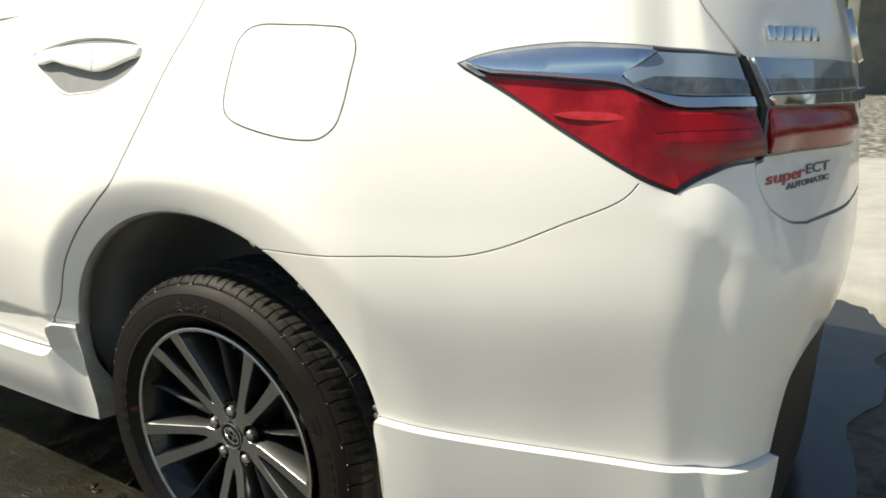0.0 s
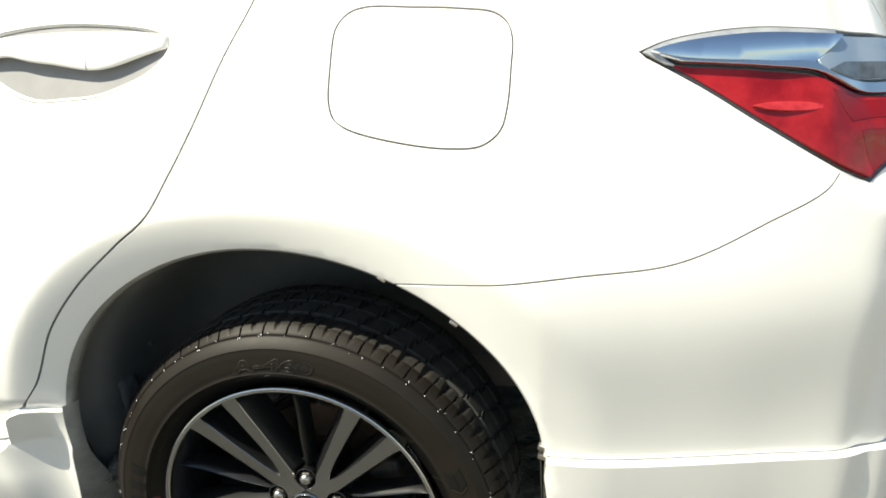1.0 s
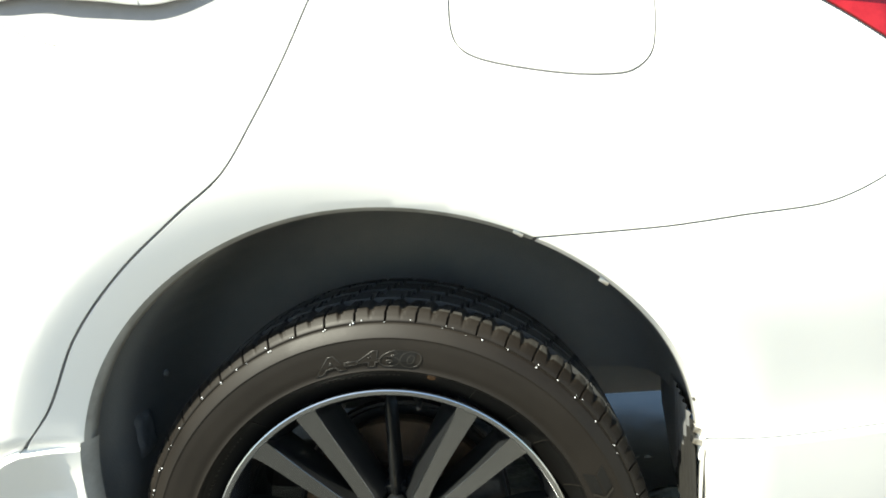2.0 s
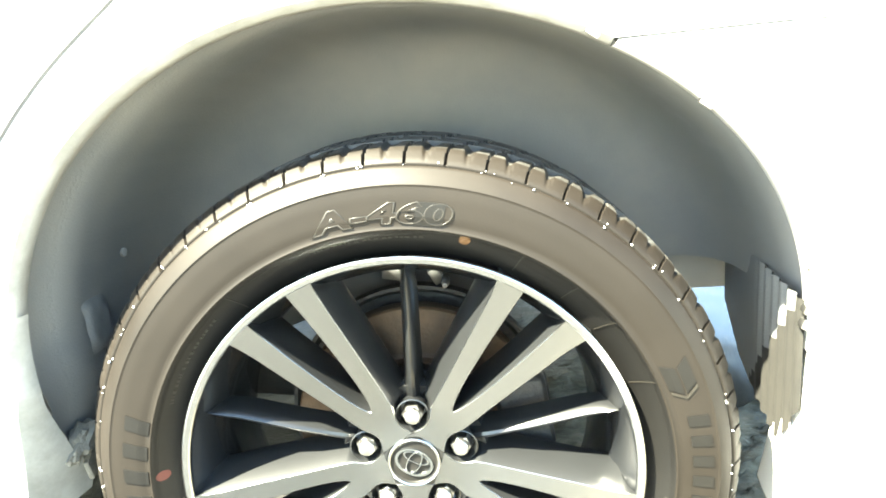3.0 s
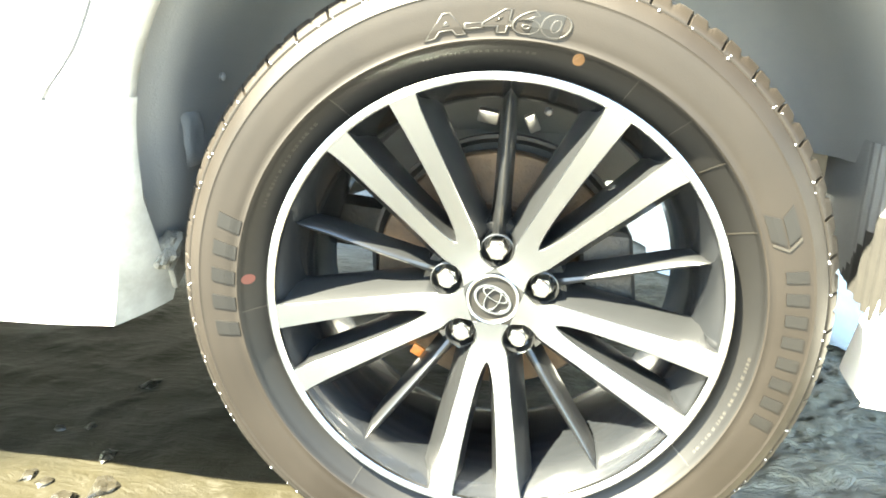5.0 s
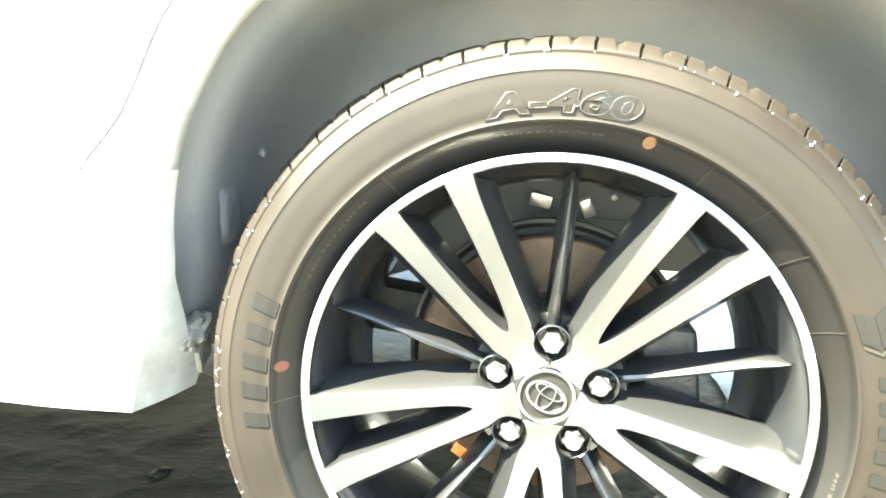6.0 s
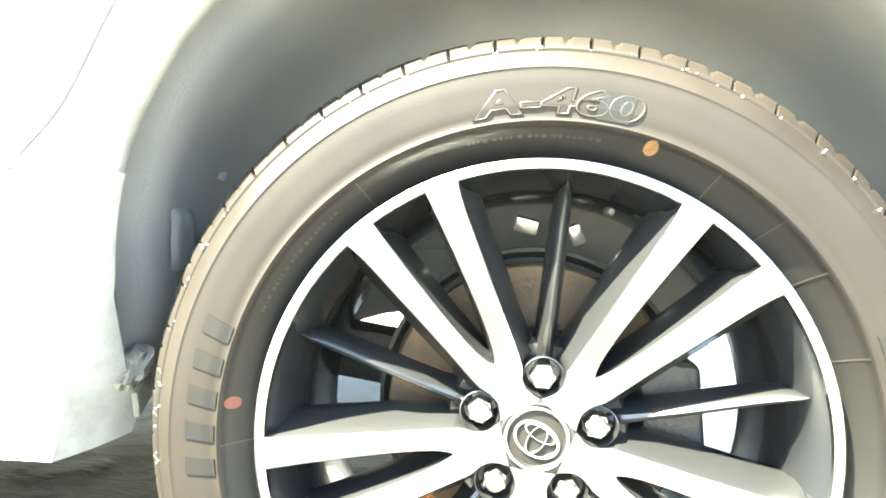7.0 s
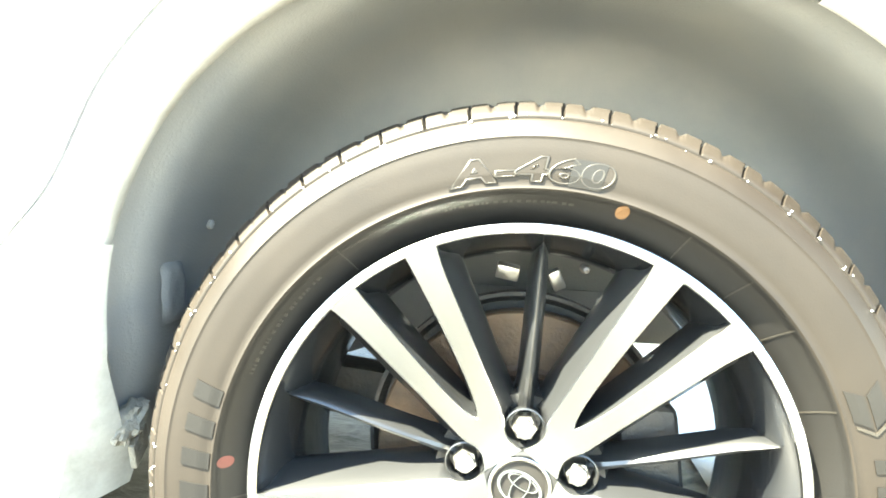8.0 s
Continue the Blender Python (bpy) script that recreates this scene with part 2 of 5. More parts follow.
def panel(name, loops, mat, parent, out=0.0, gap=0.0015, flange=0.019, grid=0.016, label="", edge_mat=None):
    """A sheet of the body's side within the loops (first the outline, then holes), with turned-in edges."""
    loops = [shrunk(np.array(l, float), gap if i == 0 else -gap) for i, l in enumerate(loops)]
    v2, tri, edge = cut_mesh(loops, grid)
    level = out if callable(out) else (lambda u, z: np.full(np.shape(u), out))
    e = 0.002
    P, N = body(v2[:, 0], v2[:, 1], level(v2[:, 0], v2[:, 1]))
    if callable(out):
        Pu = body(v2[:, 0] + e, v2[:, 1], level(v2[:, 0] + e, v2[:, 1]))[0] - body(v2[:, 0] - e, v2[:, 1], level(v2[:, 0] - e, v2[:, 1]))[0]
        Pz = body(v2[:, 0], v2[:, 1] + e, level(v2[:, 0], v2[:, 1] + e))[0] - body(v2[:, 0], v2[:, 1] - e, level(v2[:, 0], v2[:, 1] - e))[0]
        N = np.cross(Pu, Pz)
        N /= np.linalg.norm(N, axis=1)[:, None]
    verts, normals, faces = [P], [N], [tuple(t) for t in tri]
    at, index = len(P), [0] * len(faces)
    for i, l in enumerate(edge):
        sign = np.sign(np.sum(l[:, 0] * np.roll(l[:, 1], -1) - np.roll(l[:, 0], -1) * l[:, 1])) * (1 if i == 0 else -1)
        d = np.roll(l, -1, axis=0) - np.roll(l, 1, axis=0)
        o = np.stack([d[:, 1], -d[:, 0]], 1) * sign
        o /= np.linalg.norm(o, axis=1)[:, None]
        A, n = body(l[:, 0], l[:, 1], level(l[:, 0], l[:, 1]))
        B = body(l[:, 0] + o[:, 0] * 0.004, l[:, 1] + o[:, 1] * 0.004, level(l[:, 0], l[:, 1]))[0] - A
        B /= np.linalg.norm(B, axis=1)[:, None]
        rows = [(A, n * 0.8 + B * 0.6), (A - n * 0.0012 + B * 0.0006, n * 0.3 + B * 0.95), (A - n * flange + B * 0.0006, B)]
        k = len(l)
        for p, nn in rows:
            verts.append(p)
            normals.append(nn / np.linalg.norm(nn, axis=1)[:, None])
        for r in (0, 1):
            for q in range(k):
                w = (q + 1) % k
                f = (at + r * k + q, at + (r + 1) * k + q, at + (r + 1) * k + w, at + r * k + w)
                faces.append(f if sign > 0 else f[::-1])
                index.append(r)
        at += 3 * k
    return part(name, mesh_of(name, np.vstack(verts), faces, [mat, edge_mat or mat], index, normals=np.vstack(normals)), parent, label)


def text_mesh(words, height, mat, thick=0.001, shear=0.0, bold=0.0, line=0.0):
    """Raised letters in the plane x, z (y towards the reader is negative), centred, by the built-in font."""
    c = bpy.data.curves.new("words", "FONT")
    c.body, c.size, c.extrude, c.shear, c.offset = words, height * 1.4, thick, shear, bold
    c.align_x = "CENTER"
    c.space_character = 1.0 + 60 * bold
    if line:
        c.fill_mode, c.bevel_depth, c.extrude, c.resolution_u, c.bevel_resolution = "NONE", line, 0.0, 6, 1
    tmp = bpy.data.objects.new("words", c)
    scene.collection.objects.link(tmp)
    bpy.context.view_layer.update()
    me = bpy.data.meshes.new_from_object(tmp.evaluated_get(bpy.context.evaluated_depsgraph_get()))
    bpy.data.objects.remove(tmp)
    bpy.data.curves.remove(c)
    me.materials.clear()
    me.materials.append(mat)
    return me




# ---- the body's side, as a plan curve with offsets along its normal ----
PLAN = [(-3.40, 0.10), (-2.6, 0.0), (-2.0, -0.035), (-1.2, -0.055), (-0.5, -0.060), (-0.14, -0.053), (0.1, -0.042), (0.21, -0.032),
        (0.33, -0.016), (0.53, 0.041), (0.66, 0.082), (0.75, 0.1155), (0.825, 0.149), (0.862, 0.173), (0.905, 0.226), (0.95, 0.33), (0.978, 0.48),
        (0.992, 0.68), (0.996, 0.87), (0.992, 1.06)]


def spline(points, step=0.01):
    """Points along a smooth curve through the given ones."""
    p = np.array(points, float)
    p = np.vstack([2 * p[0] - p[1], p, 2 * p[-1] - p[-2]])
    out = []
    for a, b, c, d in zip(p, p[1:], p[2:], p[3:]):
        n = max(1, int(np.ceil(np.linalg.norm(c - b) / step)))
        ta, tc, td = np.linalg.norm(b - a) ** .5, np.linalg.norm(c - b) ** .5, np.linalg.norm(d - c) ** .5
        m1 = tc * ((b - a) / ta - (c - a) / (ta + tc) + (c - b) / tc)
        m2 = tc * ((c - b) / tc - (d - b) / (tc + td) + (d - c) / td)
        for t in np.arange(n) / n:
            out.append((2 * t ** 3 - 3 * t ** 2 + 1) * b + (t ** 3 - 2 * t ** 2 + t) * m1 + (3 * t ** 2 - 2 * t ** 3) * c + (t ** 3 - t ** 2) * m2)
    out.append(p[-2])
    return np.array(out)


_plan = spline(PLAN, 0.004)
_arc = np.concatenate([[0], np.cumsum(np.linalg.norm(np.diff(_plan, axis=0), axis=1))])
_arc -= _arc[np.argmin(np.abs(_plan[:, 0]))]
_tan = np.gradient(_plan, axis=0)
for _ in range(12):
    _tan[1:-1] = (_tan[:-2] + 2 * _tan[1:-1] + _tan[2:]) / 4
_tan /= np.linalg.norm(_tan, axis=1)[:, None]
U_END = float(_arc[np.argmin(np.abs(_plan[:, 1] - 0.87))])


def ramp(a, b, x):
    t = np.clip((x - a) / (b - a), 0, 1)
    return t * t * (3 - 2 * t)


# the wheel arch: its middle, its reach forward and back, and its height
ARCH_U, ARCH_Z, ARCH_FORE, ARCH_AFT, ARCH_H = -0.0027, 0.42, 0.3647, 0.3977, 0.3385


def arch(u, z):
    """Distance outside the edge of the wheel arch."""
    zz = np.maximum(z - ARCH_Z, 0)
    return (np.hypot((u - ARCH_U) / np.where(u < ARCH_U, ARCH_FORE, ARCH_AFT), zz / ARCH_H) - 1) * 0.36


UP_Z, UP_H = [-1, 0.71, 0.80, 0.88, 0.95, 1.02, 1.08, 1.14, 1.3], [0, 0, -0.005, -0.020, -0.040, -0.066, -0.092, -0.118, -0.19]
LOW_Z, LOW_H = [-1, 0.20, 0.30, 0.40, 0.50, 0.60, 0.66, 0.72, 2], [-0.14, -0.070, -0.050, -0.036, -0.024, -0.009, -0.003, 0, 0]


def smooth_table(zs, hs):
    grid = np.arange(0.0, 1.3, 0.01)
    v = np.interp(grid, zs, hs)
    for _ in range(30):
        v[1:-1] = (v[:-2] + 2 * v[1:-1] + v[2:]) / 4
    return grid, v


_up, _low = smooth_table(UP_Z, UP_H), smooth_table(LOW_Z, LOW_H)


def offset(u, z):
    h = np.interp(z, *_up) * (1 - 0.62 * ramp(0.92, 1.2, u)) + np.interp(z, *_low) * (1 - 0.55 * ramp(0.7, 1.0, u))
    # the door's lower edge turns in above the sill
    front = 1 - ramp(-0.42, -0.34, u)
    h = h - 0.032 * front * np.clip((0.512 - z) / 0.085, 0, 1)
    # the arch stands out to a soft ridge
    d = arch(u, z)
    d0 = 0.060 + 0.018 * ramp(0.0, 0.3, np.abs(u))
    rear = ramp(0.02, 0.25, u)
    fade = ramp(0.36, 0.56, z) * (1 - rear) + rear
    s, soft = d - d0, 0.009 + 0.017 * rear * ramp(0.70, 0.55, z)
    ridge = 0.5 * (np.sqrt(s * s + soft ** 2) + s)          # 0 inside, s outside
    tail = 0.11 + 0.22 * rear * ramp(0.78, 0.62, z)
    h = h + fade * (0.0160 * ramp(-0.01, 0.0, d) * np.exp(-ridge / tail) - 0.30 * 0.5 * (np.sqrt(s * s + soft ** 2) - s) * (d > -0.02))
    # the arch leans in at its crown and flares out at its rear edge
    h = h + np.clip(-0.0122 + 0.0248 * u + 0.139 * u * u, -0.0135, 0.018) * np.exp(-np.maximum(d, 0) / 0.08)
    h = h - 0.006 * rear * ramp(0.66, 0.45, z) * ramp(0.02, 0.10, d)
    # boot and lamps lie further in than the bumper behind them
    line = np.interp(u, [0.765, 0.815, 0.875, 0.915, 1.0, 1.2], [0.81, 0.78, 0.755, 0.73, 0.69, 0.672])
    shelf = np.clip((z - line) / np.interp(u, [0.8, 1.1], [0.07, 0.168]), 0, 1)
    h = h - shelf * (0.018 * ramp(0.765, 0.84, u) + 0.027 * ramp(0.88, 1.15, u)) * (1 - 0.85 * ramp(1.08, 1.35, u))
    # the bumper's corner breaks along an upright edge
    h = h - 0.011 * np.exp(-((u - 0.888) / 0.036) ** 2) * ramp(0.80, 0.69, z)
    # the rear bumper draws in towards the black lower insert
    h = h - 0.012 * ramp(0.9, 1.3, u) * ramp(0.62, 0.35, z)
    # the boot's rear face leans forward above the lamps
    h = h - 0.015 * ramp(1.0, 1.3, u) * ramp(1.0, 1.14, z)
    return h


# how the body stands to the wheel: a slight turn and lean, and its size
STAND = np.array([[0.9658, -0.0285, 0.0002], [0.0189, 0.9776, -0.0189], [-0.0047, 0.0197, 0.9656]])
SHIFT = np.array([0.0040, -0.0154, 0.0135])


def stand(p):
    """From the body's own measure to its stand over the wheel."""
    return np.asarray(p, float) @ STAND + SHIFT


def bare(u, z):
    """The place on the body's side in the body's own measure."""
    x, y = np.interp(u, _arc, _plan[:, 0]), np.interp(u, _arc, _plan[:, 1])
    tx, ty = np.interp(u, _arc, _tan[:, 0]), np.interp(u, _arc, _tan[:, 1])
    h = offset(u, z)
    return np.stack([x + ty * h, y - tx * h, z + 0 * u], -1)


def body(u, z, out=0.0):
    """The place on the body's side at arc u and height z, and its normal; out: metres outside it."""
    u, z = np.asarray(u, float), np.asarray(z, float)
    def place(u, z, o):
        return stand(bare(u, z))
    e = 0.003
    du, dz = place(u + e, z, 0) - place(u - e, z, 0), place(u, z + e, 0) - place(u, z - e, 0)
    n = np.cross(du, dz)
    n /= np.linalg.norm(n, axis=-1)[..., None]
    return place(u, z, 0) + n * np.asarray(out)[..., None], n


# ---- the ground and what stands behind ----
def ground_height(x, y):
    p = Vector((x, y, 0))
    near = math.exp(-((max(abs(x - 0.1) - 1.6, 0)) ** 2 + max(abs(y - 0.6) - 1.3, 0) ** 2) / 0.5)
    h = 0.010 * noise.fractal(p * 2.2, 1.0, 2.0, 4)
    h += near * (0.22 + 0.78 * min(1.0, max(0.0, (x - 0.10) / 0.25))) * (0.012 * noise.ridged_multi_fractal(p * 8.0 + Vector((3, 1, 0)), 0.85, 2.1, 6, 0.9, 1.6) - 0.016)
    if near > 0.5 and x > 0.05:
        # broken concrete in low terraces, with fine ridges running aslant
        side = min(1.0, (x - 0.05) / 0.2)
        w = Vector((0.8 * x + 0.5 * y, 1.6 * y - 0.9 * x, 0))
        level = 7.0 * (0.5 + 0.5 * noise.fractal(w * 4.5, 0.9, 2.2, 5))
        step = math.floor(level) + max(0.0, (level - math.floor(level) - 0.86) / 0.14)
        h = h * (1 - 0.75 * side) + side * (0.0058 * (step - 3.5) + 0.0022 * noise.fractal(w * 40, 0.8, 2.0, 3) - 0.002)
    pool = math.exp(-max(0.0, math.hypot((x - 0.70) / 0.55, (y - 1.74) / 1.1) - 0.75) ** 2 * 40)
    return h * (1 - pool) - 0.014 - 0.006 * pool


def spaced(lo, hi, fine, far, growth=1.16):
    """Coordinates that are fine between lo and hi and widen outwards."""
    mid = list(np.arange(lo, hi + fine / 2, fine))
    d, up = fine, [mid[-1]]
    while up[-1] < far:
        d *= growth
        up.append(up[-1] + d)
    d, down = fine, [mid[0]]
    while down[-1] > -far:
        d *= growth
        down.append(down[-1] - d)
    return np.array(down[:0:-1] + mid + up[1:])


def wet_ground():
    m = bpy.data.materials.new("wet_broken_concrete")
    m.use_nodes = True
    nt, b = m.node_tree, m.node_tree.nodes["Principled BSDF"]
    link = nt.links.new
    where = nt.nodes.new("ShaderNodeTexCoord").outputs["Object"]
    def tex(scale, detail=6, rough=0.6):
        n = nt.nodes.new("ShaderNodeTexNoise")
        n.inputs["Scale"].default_value, n.inputs["Detail"].default_value, n.inputs["Roughness"].default_value = scale, detail, rough
        link(where, n.inputs["Vector"])
        return n.outputs["Fac"]
    def rng(value, a, b_, lo=0.0, hi=1.0):
        r = nt.nodes.new("ShaderNodeMapRange")
        for k, v in zip(("From Min", "From Max", "To Min", "To Max"), (a, b_, lo, hi)):
            r.inputs[k].default_value = v
        link(value, r.inputs["Value"])
        return r.outputs["Result"]
    def mix(f, a, c):
        x = nt.nodes.new("ShaderNodeMix")
        x.data_type = "RGBA"
        for k, v in (("Factor", f), ("A", a), ("B", c)):
            if isinstance(v, tuple):
                x.inputs[k].default_value = (*v, 1)
            else:
                link(v, x.inputs[k])
        return x.outputs["Result"]
    def arith(op, a, c):
        x = nt.nodes.new("ShaderNodeMath")
        x.operation = op
        for i, v in enumerate((a, c)):
            if isinstance(v, (int, float)):
                x.inputs[i].default_value = v
            else:
                link(v, x.inputs[i])
        return x.outputs["Value"]
    # the washed stretch round the car is wet, its dark tone holding some shade too; the yard beyond dry and pale
    sep = nt.nodes.new("ShaderNodeSeparateXYZ")
    link(where, sep.inputs["Vector"])
    # runs on out of view towards -y to cut bounce onto the car
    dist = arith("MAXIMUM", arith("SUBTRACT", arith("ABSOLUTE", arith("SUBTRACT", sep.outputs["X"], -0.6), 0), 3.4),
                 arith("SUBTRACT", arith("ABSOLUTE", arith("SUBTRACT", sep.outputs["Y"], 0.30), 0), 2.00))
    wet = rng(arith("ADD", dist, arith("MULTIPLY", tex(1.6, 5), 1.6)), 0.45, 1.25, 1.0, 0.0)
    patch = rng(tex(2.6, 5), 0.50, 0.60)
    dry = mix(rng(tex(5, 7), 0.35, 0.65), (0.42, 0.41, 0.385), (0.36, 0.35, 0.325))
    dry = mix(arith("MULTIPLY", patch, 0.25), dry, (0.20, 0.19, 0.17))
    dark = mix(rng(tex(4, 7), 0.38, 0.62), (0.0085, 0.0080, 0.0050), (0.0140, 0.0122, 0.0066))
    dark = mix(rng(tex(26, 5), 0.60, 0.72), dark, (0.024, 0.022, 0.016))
    # a film of silt in front of the wheel, near black with its shade put into the colour; bare grey concrete behind it
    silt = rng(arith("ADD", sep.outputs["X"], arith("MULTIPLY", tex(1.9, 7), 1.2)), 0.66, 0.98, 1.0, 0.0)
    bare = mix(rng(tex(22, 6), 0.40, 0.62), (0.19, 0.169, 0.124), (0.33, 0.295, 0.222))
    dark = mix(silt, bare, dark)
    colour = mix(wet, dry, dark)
    # loose gravel far back along the wall
    band = arith("MULTIPLY", rng(arith("ADD", sep.outputs["Y"], tex(0.7)), 8.4, 8.7), 1.0)
    stones = nt.nodes.new("ShaderNodeTexVoronoi")
    stones.inputs["Scale"].default_value = 9
    link(where, stones.inputs["Vector"])
    gravel = mix(rng(stones.outputs["Distance"], 0.1, 0.6), (0.46, 0.44, 0.40), (0.09, 0.085, 0.075))
    colour = mix(band, colour, gravel)
    link(colour, b.inputs["Base Color"])
    pools = rng(tex(3.3, 4), 0.44, 0.60, 0.34, 0.55)
    mud = arith("MULTIPLY", silt, wet)
    link(mix_f(nt, mud, 0.38, 0.30), b.inputs["Specular IOR Level"])
    link(mix_f(nt, mud, mix_f(nt, wet, 0.75, pools), 0.42), b.inputs["Roughness"])
    bp = nt.nodes.new("ShaderNodeBump")
    bp.inputs["Distance"].default_value = 0.014
    link(mix_f(nt, mud, mix_f(nt, wet, 0.22, 0.95), 0.22), bp.inputs["Strength"])
    # slaty ridges running aslant
    slant = nt.nodes.new("ShaderNodeMapping")
    slant.inputs["Rotation"].default_value, slant.inputs["Scale"].default_value = (0, 0, 0.6), (1.0, 2.4, 1.0)
    link(where, slant.inputs["Vector"])
    slate = nt.nodes.new("ShaderNodeTexNoise")
    slate.inputs["Scale"].default_value, slate.inputs["Detail"].default_value, slate.inputs["Roughness"].default_value, slate.inputs["Distortion"].default_value = 13, 8, 0.62, 0.8
    link(slant.outputs["Vector"], slate.inputs["Vector"])
    crest = arith("MULTIPLY", arith("ABSOLUTE", arith("SUBTRACT", slate.outputs["Fac"], 0.5), 0), 5.0)
    flakes = nt.nodes.new("ShaderNodeTexVoronoi")
    flakes.inputs["Scale"].default_value = 30
    warp = nt.nodes.new("ShaderNodeVectorMath")
    warp.operation = "MULTIPLY_ADD"
    swirl = nt.nodes.new("ShaderNodeTexNoise")
    swirl.inputs["Scale"].default_value, swirl.inputs["Detail"].default_value = 14, 5
    link(where, swirl.inputs["Vector"])
    link(swirl.outputs["Color"], warp.inputs[0])
    warp.inputs[1].default_value = (0.07, 0.07, 0.07)
    link(where, warp.inputs[2])
    link(warp.outputs["Vector"], flakes.inputs["Vector"])
    link(arith("ADD", arith("ADD", arith("ADD", arith("MULTIPLY", tex(40, 8, 0.65), 0.5), crest), arith("MULTIPLY", flakes.outputs["Color"], 0.55)), arith("MULTIPLY", stones.outputs["Distance"], arith("MULTIPLY", band, 4.0))), bp.inputs["Height"])
    link(bp.outputs["Normal"], b.inputs["Normal"])
    return m


def mix_f(nt, f, a, b):
    x = nt.nodes.new("ShaderNodeMix")
    x.data_type = "FLOAT"
    for k, v in (("Factor", f), ("A", a), ("B", b)):
        if isinstance(v, (int, float)):
            x.inputs[k].default_value = v
        else:
            nt.links.new(v, x.inputs[k])
    return x.outputs["Result"]


def make_ground():
    xs, ys = spaced(-0.9, 1.1, 0.0075, 500), spaced(-0.15, 1.0, 0.0075, 500)
    verts = [(x, y, ground_height(x, y) if abs(x) < 30 and abs(y) < 30 else -0.014) for y in ys for x in xs]
    w = len(xs)
    faces = [(j * w + i, j * w + i + 1, (j + 1) * w + i + 1, (j + 1) * w + i) for j in range(len(ys) - 1) for i in range(w - 1)]
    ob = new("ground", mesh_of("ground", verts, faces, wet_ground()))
    tagged(ob, "wet dark broken concrete yard with paler dry slabs beyond", "ground", kind="structure")


make_ground()


def make_puddle():
    """A sheet of standing water behind the wheel, with an uneven edge."""
    verts, faces = [(0, 0, 0)], []
    n, rings = 140, 24
    for r in range(1, rings + 1):
        for i in range(n):
            a = 2 * math.pi * i / n
            k = (1 + 0.42 * noise.noise(Vector((math.cos(a) * 1.7, math.sin(a) * 1.7, 3))) + 0.22 * noise.noise(Vector((math.cos(a) * 5, math.sin(a) * 5, 7)))) * r / rings
            x, y = 0.42 * k * math.cos(a), 0.98 * k * math.sin(a)
            verts.append((x, y, 0.0012 * noise.noise(Vector((x * 14, y * 14, 1)))))
    for r in range(rings):
        for i in range(n):
            j = (i + 1) % n
            if r == 0:
                faces.append((0, 1 + i, 1 + j))
            else:
                faces.append((1 + (r - 1) * n + i, 1 + r * n + i, 1 + r * n + j, 1 + (r - 1) * n + j))
    m = material("standing_water", (0.03, 0.03, 0.028), 0.20, spec=1.0, second=(0.03, 0.03, 0.026), scale=5, bump=0.05, bump_scale=30)
    ob = part("water", mesh_of("water", verts, faces, m), None, at=pose(0.70, 1.74, -0.0155))
    tagged(ob, "shallow puddle of wash water mirroring the sky", "puddle", kind="structure")


make_puddle()

WALL = material("weathered_plaster", (0.22, 0.23, 0.21), 0.85, second=(0.13, 0.14, 0.13), scale=1.2, amount=0.9, bump=0.6, bump_scale=30, fine=(0.17, 0.17, 0.15))
ROOF = material("sheet_roof", (0.18, 0.18, 0.17), 0.6, 0.3, second=(0.11, 0.10, 0.09), scale=2.0, amount=0.8)


def make_backdrop_wall():
    me = block("wall_north", (70, 0.3, 8.0), WALL, 0.01)
    w = part("wall_north", me, None, at=pose(0, 29.0, 3.98))
    tagged(w, "weathered grey plaster wall in shade behind the yard", "wall", kind="structure")
    shed = tagged(new("shed_roof"), "low sheet metal canopy on posts along the yard wall", "canopy")
    shed.location = (0, 27.4, 0)
    part("roof_sheet", block("roof_sheet", (70, 3.4, 0.12), ROOF, 0.01), shed, at=pose(0, -0.1, 4.7, 4, 0, 0))
    post = block("post", (0.34, 0.34, 4.6), WALL, 0.012)
    for x in (-9.0, -6.0, -3.0, 0.25, 3.0, 6.0, 9.0):
        part("post", post, shed, at=pose(x * 2.2, -1.2, 2.28))


make_backdrop_wall()


# ---- the car: panels of the side and tail ----
car = tagged(new("car"), "pearl white saloon car with red tail lamps standing on wet concrete", "car")


def seam(*groups):
    """One outline out of several curves, each given by a few points."""
    return np.vstack([spline(g, 0.008) if len(g) > 2 else np.array(g, float) for g in groups])


DOOR_SEAM = [(0.035, 1.12), (0.018, 1.08), (-0.022, 1.008), (-0.062, 0.925), (-0.098, 0.862), (-0.136, 0.807), (-0.189, 0.768), (-0.265, 0.708),
             (-0.33, 0.637), (-0.388, 0.540), (-0.445, 0.480), (-0.475, 0.455)]
DOOR_FOOT = [(-0.475, 0.455), (-0.495, 0.422), (-0.530, 0.408), (-0.60, 0.402), (-0.80, 0.400), (-1.21, 0.398)]
BUMPER_SEAM = [(0.199, 0.712), (0.335, 0.716), (0.43, 0.719), (0.543, 0.722), (0.600, 0.735), (0.68, 0.767), (0.763, 0.803), (0.785, 0.8265)]
LAMP_TOP = [(0.531, 0.986), (0.56, 0.996), (0.60, 1.003), (0.68, 1.008), (0.76, 1.003), (0.84, 0.995), (0.975, 0.986)]
LAMP_LOW = [(0.990, 0.843), (0.915, 0.839), (0.864, 0.825), (0.830, 0.8075)]
LAMP_SIDE = [(0.830, 0.8075), (0.785, 0.8265), (0.683, 0.888), (0.604, 0.940), (0.531, 0.983)]
LEDGE = [(0.394, 0.451), (0.51, 0.435), (0.68, 0.420), (0.86, 0.405), (1.045, 0.394)]


